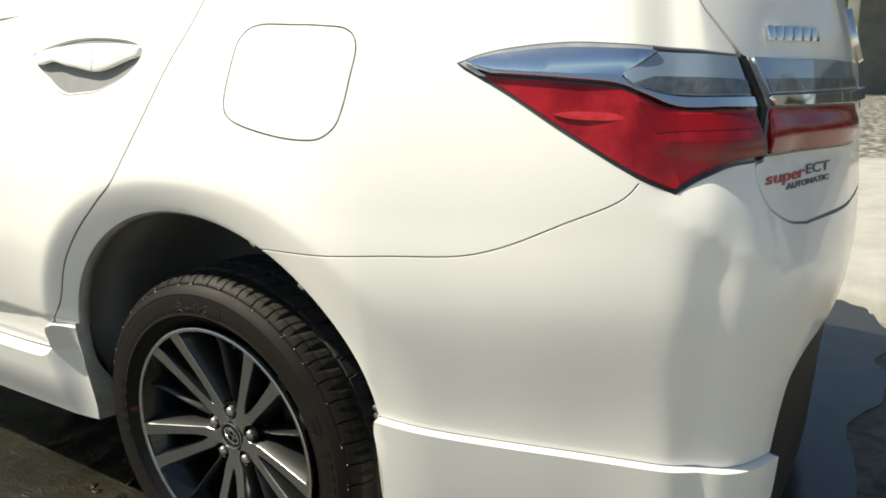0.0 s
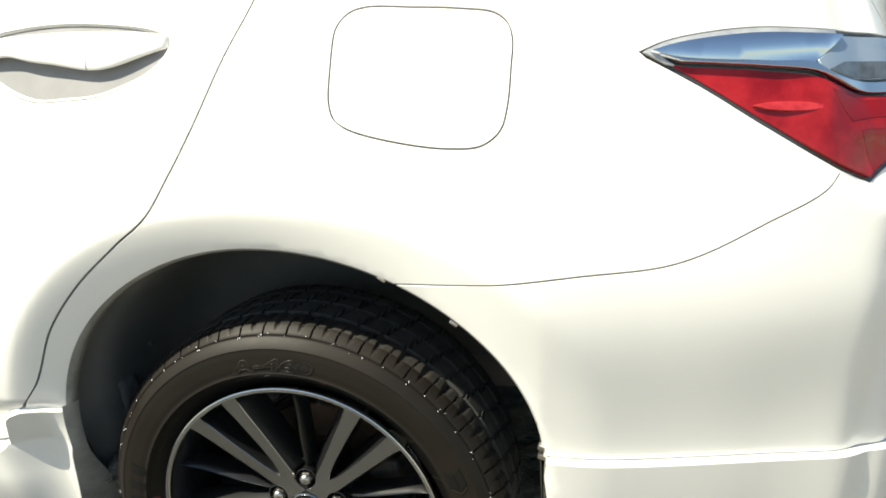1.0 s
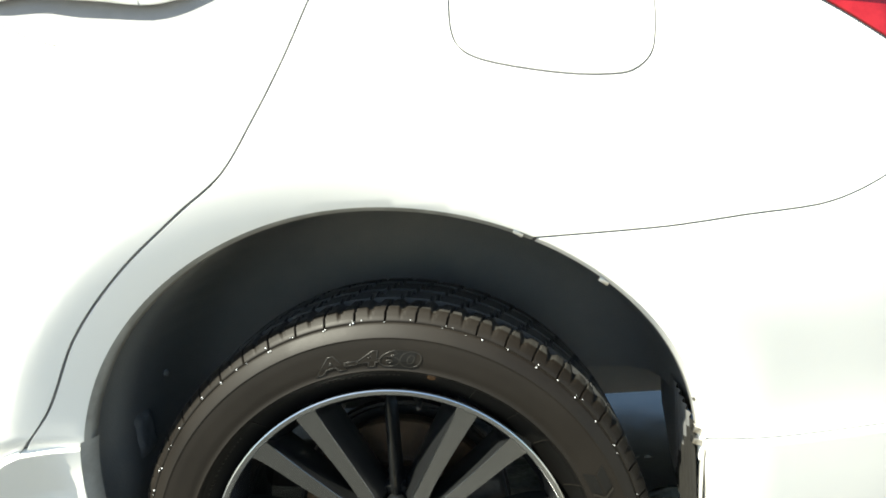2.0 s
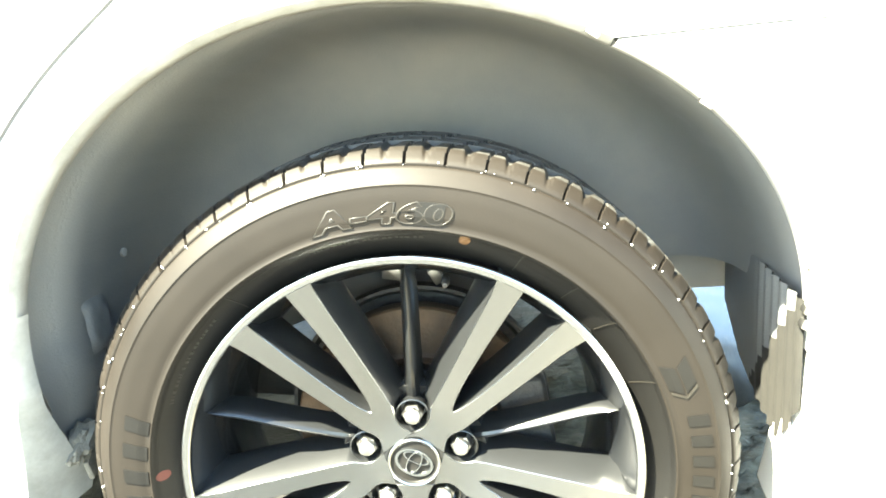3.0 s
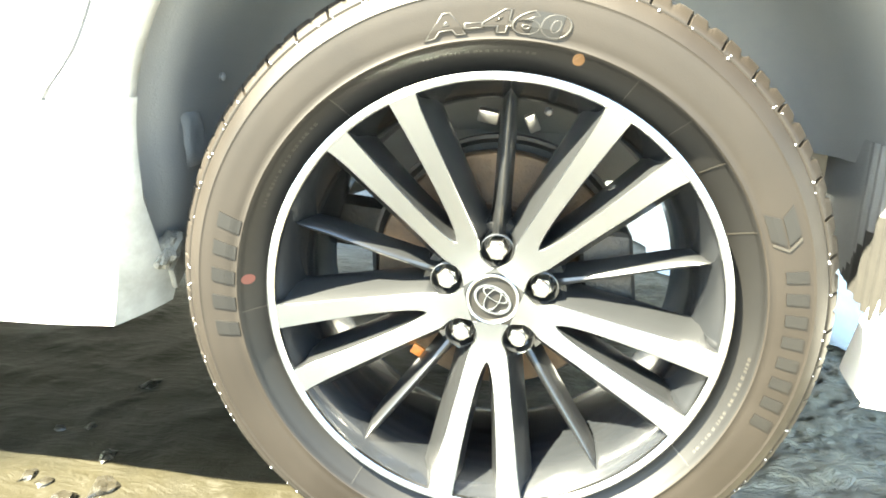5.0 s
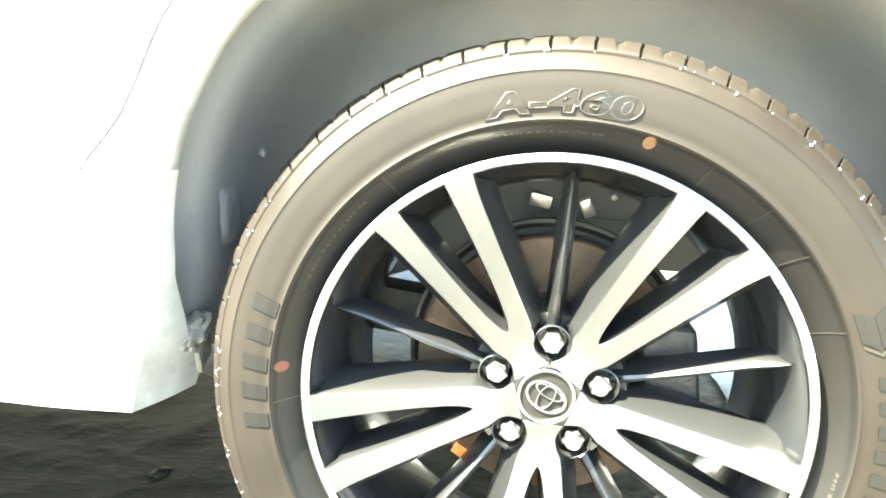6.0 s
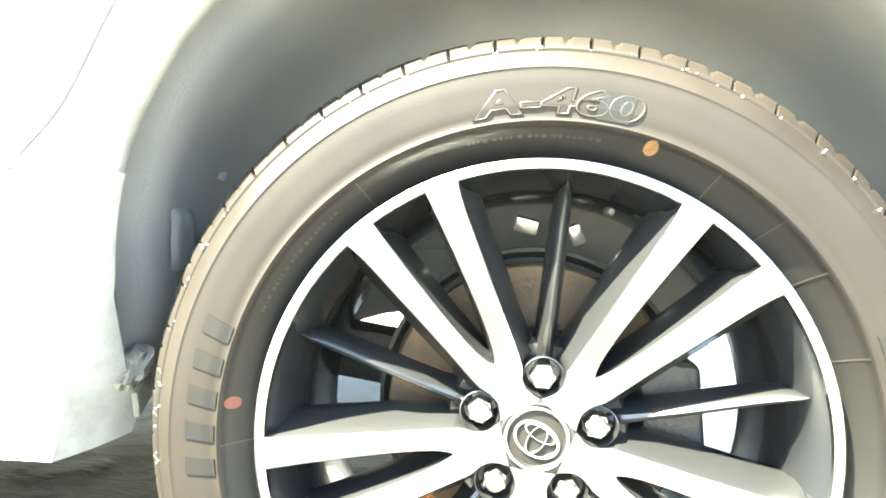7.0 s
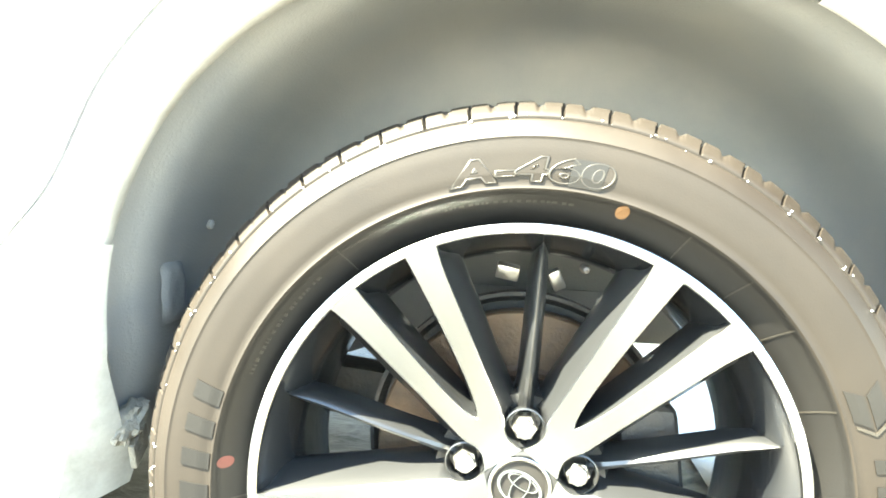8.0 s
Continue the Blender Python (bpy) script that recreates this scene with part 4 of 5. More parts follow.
def make_boot():
    lid_edge = [(0.855, TOP), (0.899, 1.060), (0.939, 1.029), (0.981, 0.992)]
    lid = panel("boot_lid", [np.vstack([spline(lid_edge, 0.01), spline([(0.990, 0.985), (1.012, 0.94), (1.030, 0.912), (1.005, 0.876), (1.003, 0.843), (0.978, 0.838), (0.979, 0.808), (0.993, 0.783), (1.04, 0.757), (1.10, 0.747)], 0.01),
                                        [(1.25, 0.746), (U_END, 0.746), (U_END, TOP)]])], PAINT, car, label="white boot lid", flange=0.016)
    lamp = panel("boot_lamp", [np.vstack([spline([(0.995, 0.983), (1.012, 0.945), (1.034, 0.912), (1.006, 0.876), (1.004, 0.846)], 0.01), [(1.34, 0.842), (1.40, 0.905), (1.40, 0.935), (1.33, 0.980)]])],
                 SEAM, lid, out=0.003, flange=0.006, label="dark housing of the boot's lamp")
    lamp_part("boot_clear_lens", np.array([(1.002, 0.981), (1.018, 0.945), (1.030, 0.930), (1.38, 0.934), (1.33, 0.977)]), SKY_SMOKE, lid, 0.008, "smoked clear lens tinted with sky blue")
    lamp_part("boot_lens_bowl", np.array([(1.024, 0.951), (1.032, 0.932), (1.38, 0.936), (1.362, 0.953)]), BOWL, lid, 0.0095, "darker ribbed bowl behind the clear lens", flange=0.002)
    lamp_part("boot_chrome_strip", np.array([(1.030, 0.928), (1.037, 0.914), (1.30, 0.912), (1.60, 0.912), (1.60, 0.932), (1.30, 0.930)]), CHROME, lid, 0.011, "bright chrome strip", flange=0.010)
    lamp_part("boot_red_lens", np.array([(1.035, 0.911), (1.012, 0.876), (1.010, 0.850), (1.33, 0.846), (1.375, 0.909)]), RED_LENS, lid, lambda u, z: 0.007 + 0.007 * ramp(0.03, 0.0, np.abs(z - 0.876)), "glossy red lens", grid=0.010)
    # chrome word on the lid as plain bars, one a letter
    for i in range(6):
        u = np.array([1.075 + 0.024 * i])
        P, N = body(u, np.array([1.016]), np.array([0.003]))
        n = Vector(N[0])
        m = Matrix.Translation(Vector(P[0])) @ n.to_track_quat("-Y", "Z").to_matrix().to_4x4()
        part("badge_letter", block("badge_letter", (0.018, 0.006, 0.021), CHROME, 0.002), lid, "chrome badge letter", at=m)
    ring = lathe("round_badge", [(0.040, 0.004), (0.043, -0.004), (0.050, -0.004), (0.053, 0.004)], 40, CHROME)
    P, N = body(np.array([U_END - 0.02]), np.array([1.035]), np.array([0.003]))
    part("round_badge", ring, lid, "chrome oval badge", at=Matrix.Translation(Vector(P[0])) @ Vector(N[0]).to_track_quat("-Y", "Z").to_matrix().to_4x4())
    # the vinyl sticker
    for words, mat, u0, z0, h, wide in (("super", INK_RED, 1.060, 0.8095, 0.0150, 2.8), ("ECT", INK_GREY, 1.180, 0.8120, 0.014, 2.4), ("AUTOMATIC", INK_GREY, 1.135, 0.7975, 0.008, 2.5)):
        me = text_mesh(words, h, mat, 0.0003, 0.35 if mat is INK_RED else 0.25, 0.0004)
        co = np.array([tuple(v.co) for v in me.vertices])
        P, N = body(u0 + co[:, 0] * wide, z0 + co[:, 1], 0.0012 + co[:, 2])
        for v, p in zip(me.vertices, P):
            v.co = Vector(p)
        me.update()
        part("sticker_letters", me, lid, "vinyl sticker lettering")
    return lid


boot = make_boot()


# ---- door handle ----
def make_handle():
    """A pull handle bridging a moulded cup: a bar with a waist for the fingers and a split rear end."""
    mid = CUP.mean(0)
    verts, faces, k = [], [], len(CUP)
    for size, deep in ((1.01, 0.001), (0.985, 0.003), (0.95, 0.006), (0.86, 0.011), (0.66, 0.015), (0.36, 0.017), (0.03, 0.0175)):
        e = mid + (CUP - mid) * size
        verts.append(bare(e[:, 0], e[:, 1]) + np.array([0, deep, 0]))
    for r in range(6):
        faces += [(r * k + i, r * k + (i + 1) % k, (r + 1) * k + (i + 1) % k, (r + 1) * k + i) for i in range(k)]
    part("handle_cup", mesh_of("handle_cup", stand(np.vstack(verts)), faces, PAINT), door, "white moulded cup behind the handle")
    n, m = 48, 18
    verts, faces = [], []
    edge0, edge1 = bare(np.array([-0.47]), np.array([1.036]))[0], bare(np.array([-0.07]), np.array([1.036]))[0]
    for i in range(n + 1):
        t = i / n
        u = -0.448 + 0.342 * t
        zc = 1.037 - 0.003 * t
        round_off = max(0.12, math.sin(math.pi * min(1.0, max(0.0, 0.03 + 0.94 * t))) ** 0.40)
        high = 0.0195 * round_off
        low = high * (1 - 0.45 * math.exp(-((t - 0.27) / 0.10) ** 2)) + 0.017 * math.exp(-((t - 0.73) / 0.19) ** 2) * round_off
        rise = 0.027 * math.sin(math.pi * t) ** 0.5 if 0 < t < 1 else 0.0
        f = (u + 0.47) / 0.40
        base = edge0 * (1 - f) + edge1 * f
        for q in range(m):
            a = 2 * math.pi * q / m
            c, w = math.cos(a), math.sin(a)
            dz = (high if w > 0 else low) * math.copysign(abs(w) ** 0.75, w)
            dy = 0.004 - 0.6 * rise - 0.008 * math.copysign(abs(c) ** 0.75, c) * (0.35 + 0.65 * round_off)
            verts.append((base[0], base[1] + dy + 0.34 * dz, zc + dz))
    for i in range(n):
        for q in range(m):
            w = (q + 1) % m
            faces.append((i * m + q, i * m + w, (i + 1) * m + w, (i + 1) * m + q))
    faces += [tuple(range(m)), tuple(range(n * m, n * m + m))[::-1]]
    bm = bmesh.new()
    tmp = bpy.data.meshes.new("tmp")
    tmp.from_pydata([tuple(v) for v in stand(verts)], [], faces)
    bm.from_mesh(tmp)
    bpy.data.meshes.remove(tmp)
    handle = part("door_handle", mesh_from(bm, "door_handle", PAINT, True, 60), door, "white painted pull handle")
    # the joint between the bar and its fixed rear cap
    i = 32 * m
    ring = [Vector(stand(v)) for v in verts[i:i + m]]
    heart = sum(ring, Vector()) / m
    rows = [[heart + (p - heart) * 1.02 + Vector((d, 0, 0)) for p in ring] for d in (-0.0009, 0.0009)]
    part("handle_split", mesh_of("handle_split", rows[0] + rows[1], [(q, (q + 1) % m, m + (q + 1) % m, m + q) for q in range(m)], GAP_SHADE), handle)


make_handle()


# ---- the wheel ----
WHEEL_Z, TURNED = 0.308, -2.3
STRETCH = 1.165


def polar(r, a):
    return r * math.cos(radians(a)), r * math.sin(radians(a))


def side_y(r):
    """The tyre's outer side: how far in or out it stands at a radius."""
    r = r if r < 0.25 else 0.25 + (r - 0.25) / STRETCH
    return float(np.interp(r, [0.218, 0.222, 0.228, 0.238, 0.2474, 0.249, 0.2503, 0.2525, 0.260, 0.275, 0.2822, 0.2835, 0.2850, 0.289, 0.292, 0.2952, 0.303, 0.306],
                           [0.022, 0.0165, 0.0120, 0.0035, -0.0068, -0.0118, -0.0121, -0.0110, -0.0124, -0.0127, -0.0121, -0.0127, -0.0117, -0.0084, -0.0054, -0.0020, 0.006, 0.011]))


def make_tyre(parent):
    blocks, per = 54, 34
    n = blocks * per
    radii = list(np.concatenate([np.linspace(0.218, 0.2474, 10), [0.2488, 0.2503, 0.2525], np.linspace(0.256, 0.2812, 9), [0.2822, 0.2835, 0.2850, 0.2870, 0.289, 0.2915, 0.294]]))
    radii = [r if r < 0.25 else 0.25 + (r - 0.25) * STRETCH for r in radii]
    prof = [(r, side_y(r), 0) for r in radii]
    prof += [(0.2952, -0.0020, 0), (0.2958, 0.0004, 0), (0.2972, 0.0000, 0), (0.2982, 0.0002, 1), (0.3015, 0.0050, 1), (0.3055, 0.0105, 1), (0.3085, 0.017, 1), (0.3095, 0.024, 1), (0.310, 0.036, 1), (0.3102, 0.044, 1)]
    prof += [(0.3102, 0.0445, 2), (0.3102, 0.0515, 2), (0.3104, 0.052, 3), (0.3106, 0.070, 3), (0.3106, 0.088, 3), (0.3106, 0.0885, 2), (0.3106, 0.0965, 2),
             (0.3106, 0.097, 3), (0.3106, 0.115, 3), (0.3104, 0.134, 3), (0.3104, 0.1345, 2), (0.3104, 0.1415, 2), (0.3102, 0.142, 1), (0.310, 0.155, 1), (0.308, 0.176, 1), (0.302, 0.188, 0),
             (0.285, 0.197, 0), (0.255, 0.198, 0), (0.225, 0.186, 0)]
    prof = prof[:len(radii)] + [(0.25 + (r - 0.25) * STRETCH, y, kind) for r, y, kind in prof[len(radii):]]
    k = len(prof)
    verts, faces = [], []
    for i in range(n):
        a = 2 * math.pi * i / n
        for r, y, kind in prof:
            shift = 0.0
            if kind == 1 and y < 0.06:
                ph = (i / per + 5.0 * max(0.0, y - 0.006) + 120 * max(0.0, y - 0.030) ** 2) % 1.0
                dent = max(0.0, 1 - abs(ph - 0.55) / (0.03 + 0.15 * min(1.0, max(0.0, (y - 0.008) / 0.018))))
                deep = 0.0050 if ph < 0.04 else 0.0042 * min(1.0, dent * 1.6) * min(1.0, max(0.0, (y - 0.006) / 0.012))
                fade = min(1.0, max(0.0, (r - 0.3040) / 0.006))
                rr = r - deep * fade
                if y < 0.012 and ph < 0.04:
                    y2 = y + 0.0022 * fade
                else:
                    y2 = y
            elif kind == 2:
                rr, y2 = r - 0.0075, y
            elif kind in (1, 3):
                ph = (i / per * (1.0 if kind == 1 else 1.0) + y * 9) % 1.0
                rr, y2 = r - (0.005 if ph < 0.12 else 0), y
            else:
                rr, y2 = r, y
            verts.append((rr * math.cos(a), y2, rr * math.sin(a)))
    for i in range(n):
        j = (i + 1) % n
        for q in range(k - 1):
            faces.append((i * k + q, j * k + q, j * k + q + 1, i * k + q + 1))
    bm = bmesh.new()
    tmp = bpy.data.meshes.new("tmp")
    tmp.from_pydata(verts, [], faces)
    zones = [(2 if prof[q][1] > 0.042 else 1 if prof[q][1] > 0.012 else 0) if prof[q][2] else (3 if q < 10 else 0) for q in range(k - 1)]
    tmp.polygons.foreach_set("material_index", np.array(zones * n, dtype=np.int32))
    bm.from_mesh(tmp)
    bpy.data.meshes.remove(tmp)
    return part("tyre", mesh_from(bm, "tyre", [RUBBER, TREAD, CROWN, BEAD], True, 42), parent, "brownish black tyre with a blocky tread, still wet")


def on_sidewall(me, angle, radius, stretch=1.0):
    """Bends a flat lettering round the tyre's side."""
    for v in me.vertices:
        r = radius + v.co.y
        a = radians(angle) - v.co.x * stretch / radius
        v.co = Vector((r * math.cos(a), side_y(r) + 0.0002 - v.co.z - 0.0006, r * math.sin(a)))
    me.update()
    return me


def flat_bars(boxes, thick, mat, name):
    """Flat raised bars (x0, y0, x1, y1, lean), cut small enough to bend."""
    verts, faces = [], []
    for x0, y0, x1, y1, lean in boxes:
        nx, ny = max(1, int(abs(x1 - x0) / 0.004)), max(1, int(abs(y1 - y0) / 0.0025))
        b, w = len(verts), ny + 1
        m = (nx + 1) * w
        for z in (-thick, thick):
            for i in range(nx + 1):
                x = x0 + (x1 - x0) * i / nx
                for j in range(w):
                    y = y0 + (y1 - y0) * j / ny
                    verts.append((x + lean * y, y, z))
        for i in range(nx):
            for j in range(ny):
                q = b + m + i * w + j
                faces.append((q, q + w, q + w + 1, q + 1))
            p, q = b + i * w, b + i * w + ny
            faces += [(p, p + w, p + w + m, p + m), (q + w, q, q + m, q + w + m)]
        for j in range(ny):
            p, q = b + j, b + nx * w + j
            faces += [(p + 1, p, p + m, p + 1 + m), (q, q + 1, q + 1 + m, q + m)]
    me = bpy.data.meshes.new(name)
    me.from_pydata(verts, [], faces)
    me.materials.append(mat)
    return me


def cut_fine(me, size):
    """Cuts a mesh's long edges, so that it can bend."""
    bm = bmesh.new()
    bm.from_mesh(me)
    bmesh.ops.triangulate(bm, faces=bm.faces)
    for _ in range(4):
        long = [e for e in bm.edges if e.calc_length() > size]
        if not long:
            break
        bmesh.ops.subdivide_edges(bm, edges=long, cuts=1)
        bmesh.ops.triangulate(bm, faces=bm.faces)
    bm.to_mesh(me)
    bm.free()
    return me


def word_bar(pitch, height):
    """A letter that stays unlettered: a dark raised bar."""
    w = pitch * 0.5
    return flat_bars([(-w / 2, -height / 2, w / 2, height / 2, 0.12)], 0.0006, BEAD, "tyre_letter")


def make_wheel():
    wheel = part("wheel", None, car, "machined alloy wheel with five twin spokes and a tyre", at=pose(0, 0.003, WHEEL_Z))
    tyre = make_tyre(wheel)
    # lettering on the side
    me = cut_fine(text_mesh("A-460", 0.0172, RUBBER, 0.0002, 0.12, 0.0010), 0.0035)
    part("tyre_letters", on_sidewall(me, 91.2, 0.2562, 1.84), wheel, "raised rubber lettering")
    me = text_mesh("A-460", 0.0172, RAISED, 0.0006, 0.12, 0.0010, 0.0006)
    part("letter_edge", on_sidewall(me, 91.2, 0.2562, 1.84), wheel, "raised outline of the lettering")
    for count, mid_a, step, rad, tall in ((5, 175.3, 6.0, 0.2640, 0.0230), (8, -3.6, 4.4, 0.2735, 0.0190)):
        for i in range(count):
            tilt = mid_a - (i - (count - 1) / 2) * step
            part("tyre_letter", on_sidewall(word_bar(radians(step) * rad, tall), tilt, rad), wheel, "dark raised letter")
    small = []
    rnd = random.Random(4)
    x = -0.05
    while x < 0.05:
        w = rnd.uniform(0.0012, 0.0040)
        small.append((x, -0.0010, x + w, 0.0010, 0.1))
        x += w + rnd.uniform(0.0012, 0.0045)
    for ang, rad in ((95, 0.2405), (146, 0.2405), (-14, 0.2440), (-28, 0.2440)):
        part("tyre_small_print", on_sidewall(flat_bars(small if ang > 0 else small[4:14], 0.0004, RAISED, "tyre_small_print"), ang, rad), wheel, "row of tiny moulded print")
    for ang in (62, 49, 38, 22, 184, 128, -36, 236, 268, 296):
        part("tyre_tick", on_sidewall(flat_bars([(-0.0006, -0.011, 0.0006, 0.0098, 0)], 0.0003, RAISED, "tyre_tick"), ang, 0.238), wheel)
    # an arrow mark above the longer word
    for boxes, mat in (([(-0.017, -0.013, 0.009, -0.001, 0.7), (-0.017, 0.001, 0.009, 0.012, -0.7)], BEAD), ([(0.012, -0.012, 0.0145, 0.0, 0.7), (0.012, 0.0, 0.0145, 0.012, -0.7)], RAISED)):
        part("tyre_arrow", on_sidewall(flat_bars(boxes, 0.0006, mat, "tyre_arrow"), 20.0, 0.2690), wheel, "raised arrow mark")
    part("numeral_fill", on_sidewall(flat_bars([(-0.0125, -0.0105, 0.0125, 0.0105, 0.12)], 0.0005, BEAD, "numeral_fill"), 82.0, 0.2640), wheel, "black fill of a numeral")
    for mat, ang, rad, lab in ((YELLOW, 74.5, 0.2435, "yellow paint dot"), (RED_INK, 176.2, 0.2425, "red paint dot")):
        bm = bmesh.new()
        bmesh.ops.create_circle(bm, cap_ends=True, segments=20, radius=0.0052)
        d = bpy.data.meshes.new("paint_dot")
        bm.to_mesh(d)
        bm.free()
        d.materials.append(mat)
        part("paint_dot", on_sidewall(d, ang, rad), wheel, lab)
    # water drops on the shoulder
    verts, faces = [], []
    rnd = random.Random(9)
    bm = bmesh.new()
    for i in range(216):
        a = 360 * (i // 4 + 0.06 + rnd.uniform(-0.3, 0.3)) / 54
        if rnd.random() < 0.5:
            continue
        r = 0.3045 + rnd.uniform(-0.002, 0.003)
        q = polar(r, a)
        bmesh.ops.create_icosphere(bm, subdivisions=1, radius=rnd.uniform(0.0004, 0.0011), matrix=Matrix.Translation((q[0], float(np.interp(r, [0.301, 0.3055, 0.310], [-0.005, -0.001, 0.0042])), q[1])))
    drops = part("water_drops", mesh_from(bm, "water_drops", CHROME_WET), wheel, "beads of water on the tyre's shoulder")
    drops["kind"] = "stuff"

    # rim
    part("rim_lip", lathe("rim_lip", [(0.2165, 0.010), (0.2222, 0.006), (0.2238, 0.000), (0.2232, -0.0028), (0.2218, -0.0035), (0.2172, -0.0026), (0.2160, -0.0012), (0.2155, 0.004)], 160, BRIGHT_ALLOY, 30), wheel, "bright machined rim lip")
    part("rim_barrel", lathe("rim_barrel", [(0.2157, 0.003), (0.2135, 0.008), (0.2075, 0.018), (0.2035, 0.030), (0.2005, 0.036), (0.196, 0.060), (0.193, 0.10), (0.192, 0.14), (0.200, 0.165), (0.210, 0.18)], 120, BARREL, 28), wheel, "dark gunmetal barrel")

    table = spline([(0.0, 0.030), (0.03, 0.0303), (0.05, 0.0300), (0.075, 0.0272), (0.12, 0.0190), (0.17, 0.0088), (0.216, -0.0008), (0.25, -0.008)], 0.003)

    def face_y(r):
        return float(np.interp(r, table[:, 0], table[:, 1]))

    # twin spokes
    edge = [(0.0265, 0.0185), (0.033, 0.0150), (0.0405, 0.0127), (0.049, 0.0142), (0.058, 0.0188), (0.070, 0.0215), (0.10, 0.0268), (0.15, 0.0362), (0.195, 0.0448), (0.2168, 0.0515)]
    slot = [(0.2168, 0.0238), (0.195, 0.0220), (0.15, 0.0172), (0.10, 0.0100), (0.080, 0.0055), (0.072, 0.0026)]
    up = spline(edge, 0.006)
    sl = spline(slot, 0.006)
    outline = np.vstack([up, sl, [(0.0685, 0.0)], sl[::-1] * [1, -1], up[::-1] * [1, -1]])
    v2, tri, loops = cut_mesh([outline], 0.012)
    ring = loops[0]
    k = len(ring)
    verts = [(x, face_y(math.hypot(x, y)), y) for x, y in v2]
    faces = [tuple(t[::-1]) for t in tri]
    index = [0] * len(faces)
    b = len(verts)
    nb = np.roll(ring, -1, axis=0) - np.roll(ring, 1, axis=0)
    nrm = np.stack([nb[:, 1], -nb[:, 0]], 1)
    nrm /= np.linalg.norm(nrm, axis=1)[:, None]
    if np.sum(ring[:, 0] * np.roll(ring[:, 1], -1) - np.roll(ring[:, 0], -1) * ring[:, 1]) < 0:
        nrm = -nrm
    rows = ((0.0, 0.0, 0), (0.0008, 0.0010, 0), (0.0022, 0.012, 1), (0.0065, 0.030, 1), (0.0065, 0.048, 1))
    for grow, deep, m in rows:
        for (x, y), q in zip(ring, nrm):
            r = math.hypot(x, y)
            outer = abs(y) > 0.6 * float(np.interp(x, *zip(*edge))) and x > 0.06
            g = grow * (2.1 if outer and deep > 0.005 else 1.0) * (1.0 if x < 0.205 else 0.2)
            verts.append((x + q[0] * g, face_y(r) + deep, y + q[1] * g))
    for row in range(len(rows) - 1):
        for q in range(k):
            w = (q + 1) % k
            faces.append((b + row * k + q, b + (row + 1) * k + q, b + (row + 1) * k + w, b + row * k + w))
            index.append(0 if row == 0 else 1)
    bm = bmesh.new()
    tmp = mesh_of("tmp", verts, faces, [MACHINED, GUNMETAL], index)
    bm.from_mesh(tmp)
    bpy.data.meshes.remove(tmp)
    bmesh.ops.remove_doubles(bm, verts=bm.verts, dist=0.00005)
    twin = mesh_from(bm, "twin_spoke", [MACHINED, GUNMETAL], True, 38)
    for i in range(5):
        part("twin_spoke", twin, wheel, at=pose(0, 0, 0, 0, -(90 + 36 + TURNED + 72 * i), 0))
    # thin spokes between them
    n = 24
    verts, faces = [], []
    prof = [(-0.0105, 0.030), (-0.0075, 0.012), (-0.0030, 0.0015), (0.0, 0.0), (0.0030, 0.0015), (0.0075, 0.012), (0.0105, 0.030)]
    for i in range(n + 1):
        x = 0.060 + (0.2085 - 0.060) * i / n
        y0 = float(np.interp(x, [0.06, 0.075, 0.12, 0.18, 0.2085], [0.046, 0.040, 0.030, 0.0215, 0.0130]))
        s = float(np.interp(x, [0.06, 0.09, 0.18, 0.200, 0.2085], [1.15, 0.9, 0.80, 0.62, 0.10]))
        verts += [(x, y0 + dy, s * dx) for dx, dy in prof]
    m = len(prof)
    for i in range(n):
        for j in range(m - 1):
            faces.append((i * m + j, i * m + j + 1, (i + 1) * m + j + 1, (i + 1) * m + j))
    bm = bmesh.new()
    tmp = bpy.data.meshes.new("tmp")
    tmp.from_pydata(verts, [], faces)
    bm.from_mesh(tmp)
    bpy.data.meshes.remove(tmp)
    thin = mesh_from(bm, "thin_spoke", GUNMETAL, True, 40)
    for f in thin.polygons:
        if f.normal.y > 0:
            thin.flip_normals()
            break
    for i in range(5):
        part("thin_spoke", thin, wheel, at=pose(0, 0, 0, 0, -(90 + TURNED + 72 * i), 0))
    # hub with nut pockets
    part("hub", lathe("hub", [(0.0255, 0.032), (0.028, 0.0305), (0.031, 0.031), (0.033, 0.036), (0.040, 0.052), (0.062, 0.054), (0.074, 0.050), (0.078, 0.060), (0.070, 0.10)], 80, GUNMETAL, 30), wheel, "dark hub between the spokes")
    pocket = lathe("nut_pocket", [(0.0172, 0.034), (0.0162, 0.0335), (0.0150, 0.036), (0.0145, 0.050), (0.004, 0.0505)], 36, GUNMETAL, 30)
    nut = bmesh.new()
    rows = [(0.0112, 0.052, 6), (0.0112, 0.036, 6), (0.0100, 0.0335, 6)]
    hexes = []
    for r, y, _ in rows:
        hexes.append([nut.verts.new((r * math.cos(radians(60 * q)), y, r * math.sin(radians(60 * q)))) for q in range(6)])
    for h0, h1 in zip(hexes, hexes[1:]):
        for q in range(6):
            nut.faces.new((h0[q], h0[(q + 1) % 6], h1[(q + 1) % 6], h1[q]))
    dome = [[nut.verts.new((r * math.cos(radians(30 * q)), y, r * math.sin(radians(30 * q)))) for q in range(12)] for r, y in ((0.0088, 0.0332), (0.0082, 0.0290), (0.0062, 0.0268), (0.0025, 0.0262))]
    for h0, h1 in zip(dome, dome[1:]):
        for q in range(12):
            nut.faces.new((h0[q], h0[(q + 1) % 12], h1[(q + 1) % 12], h1[q]))
    nut.faces.new(dome[-1])
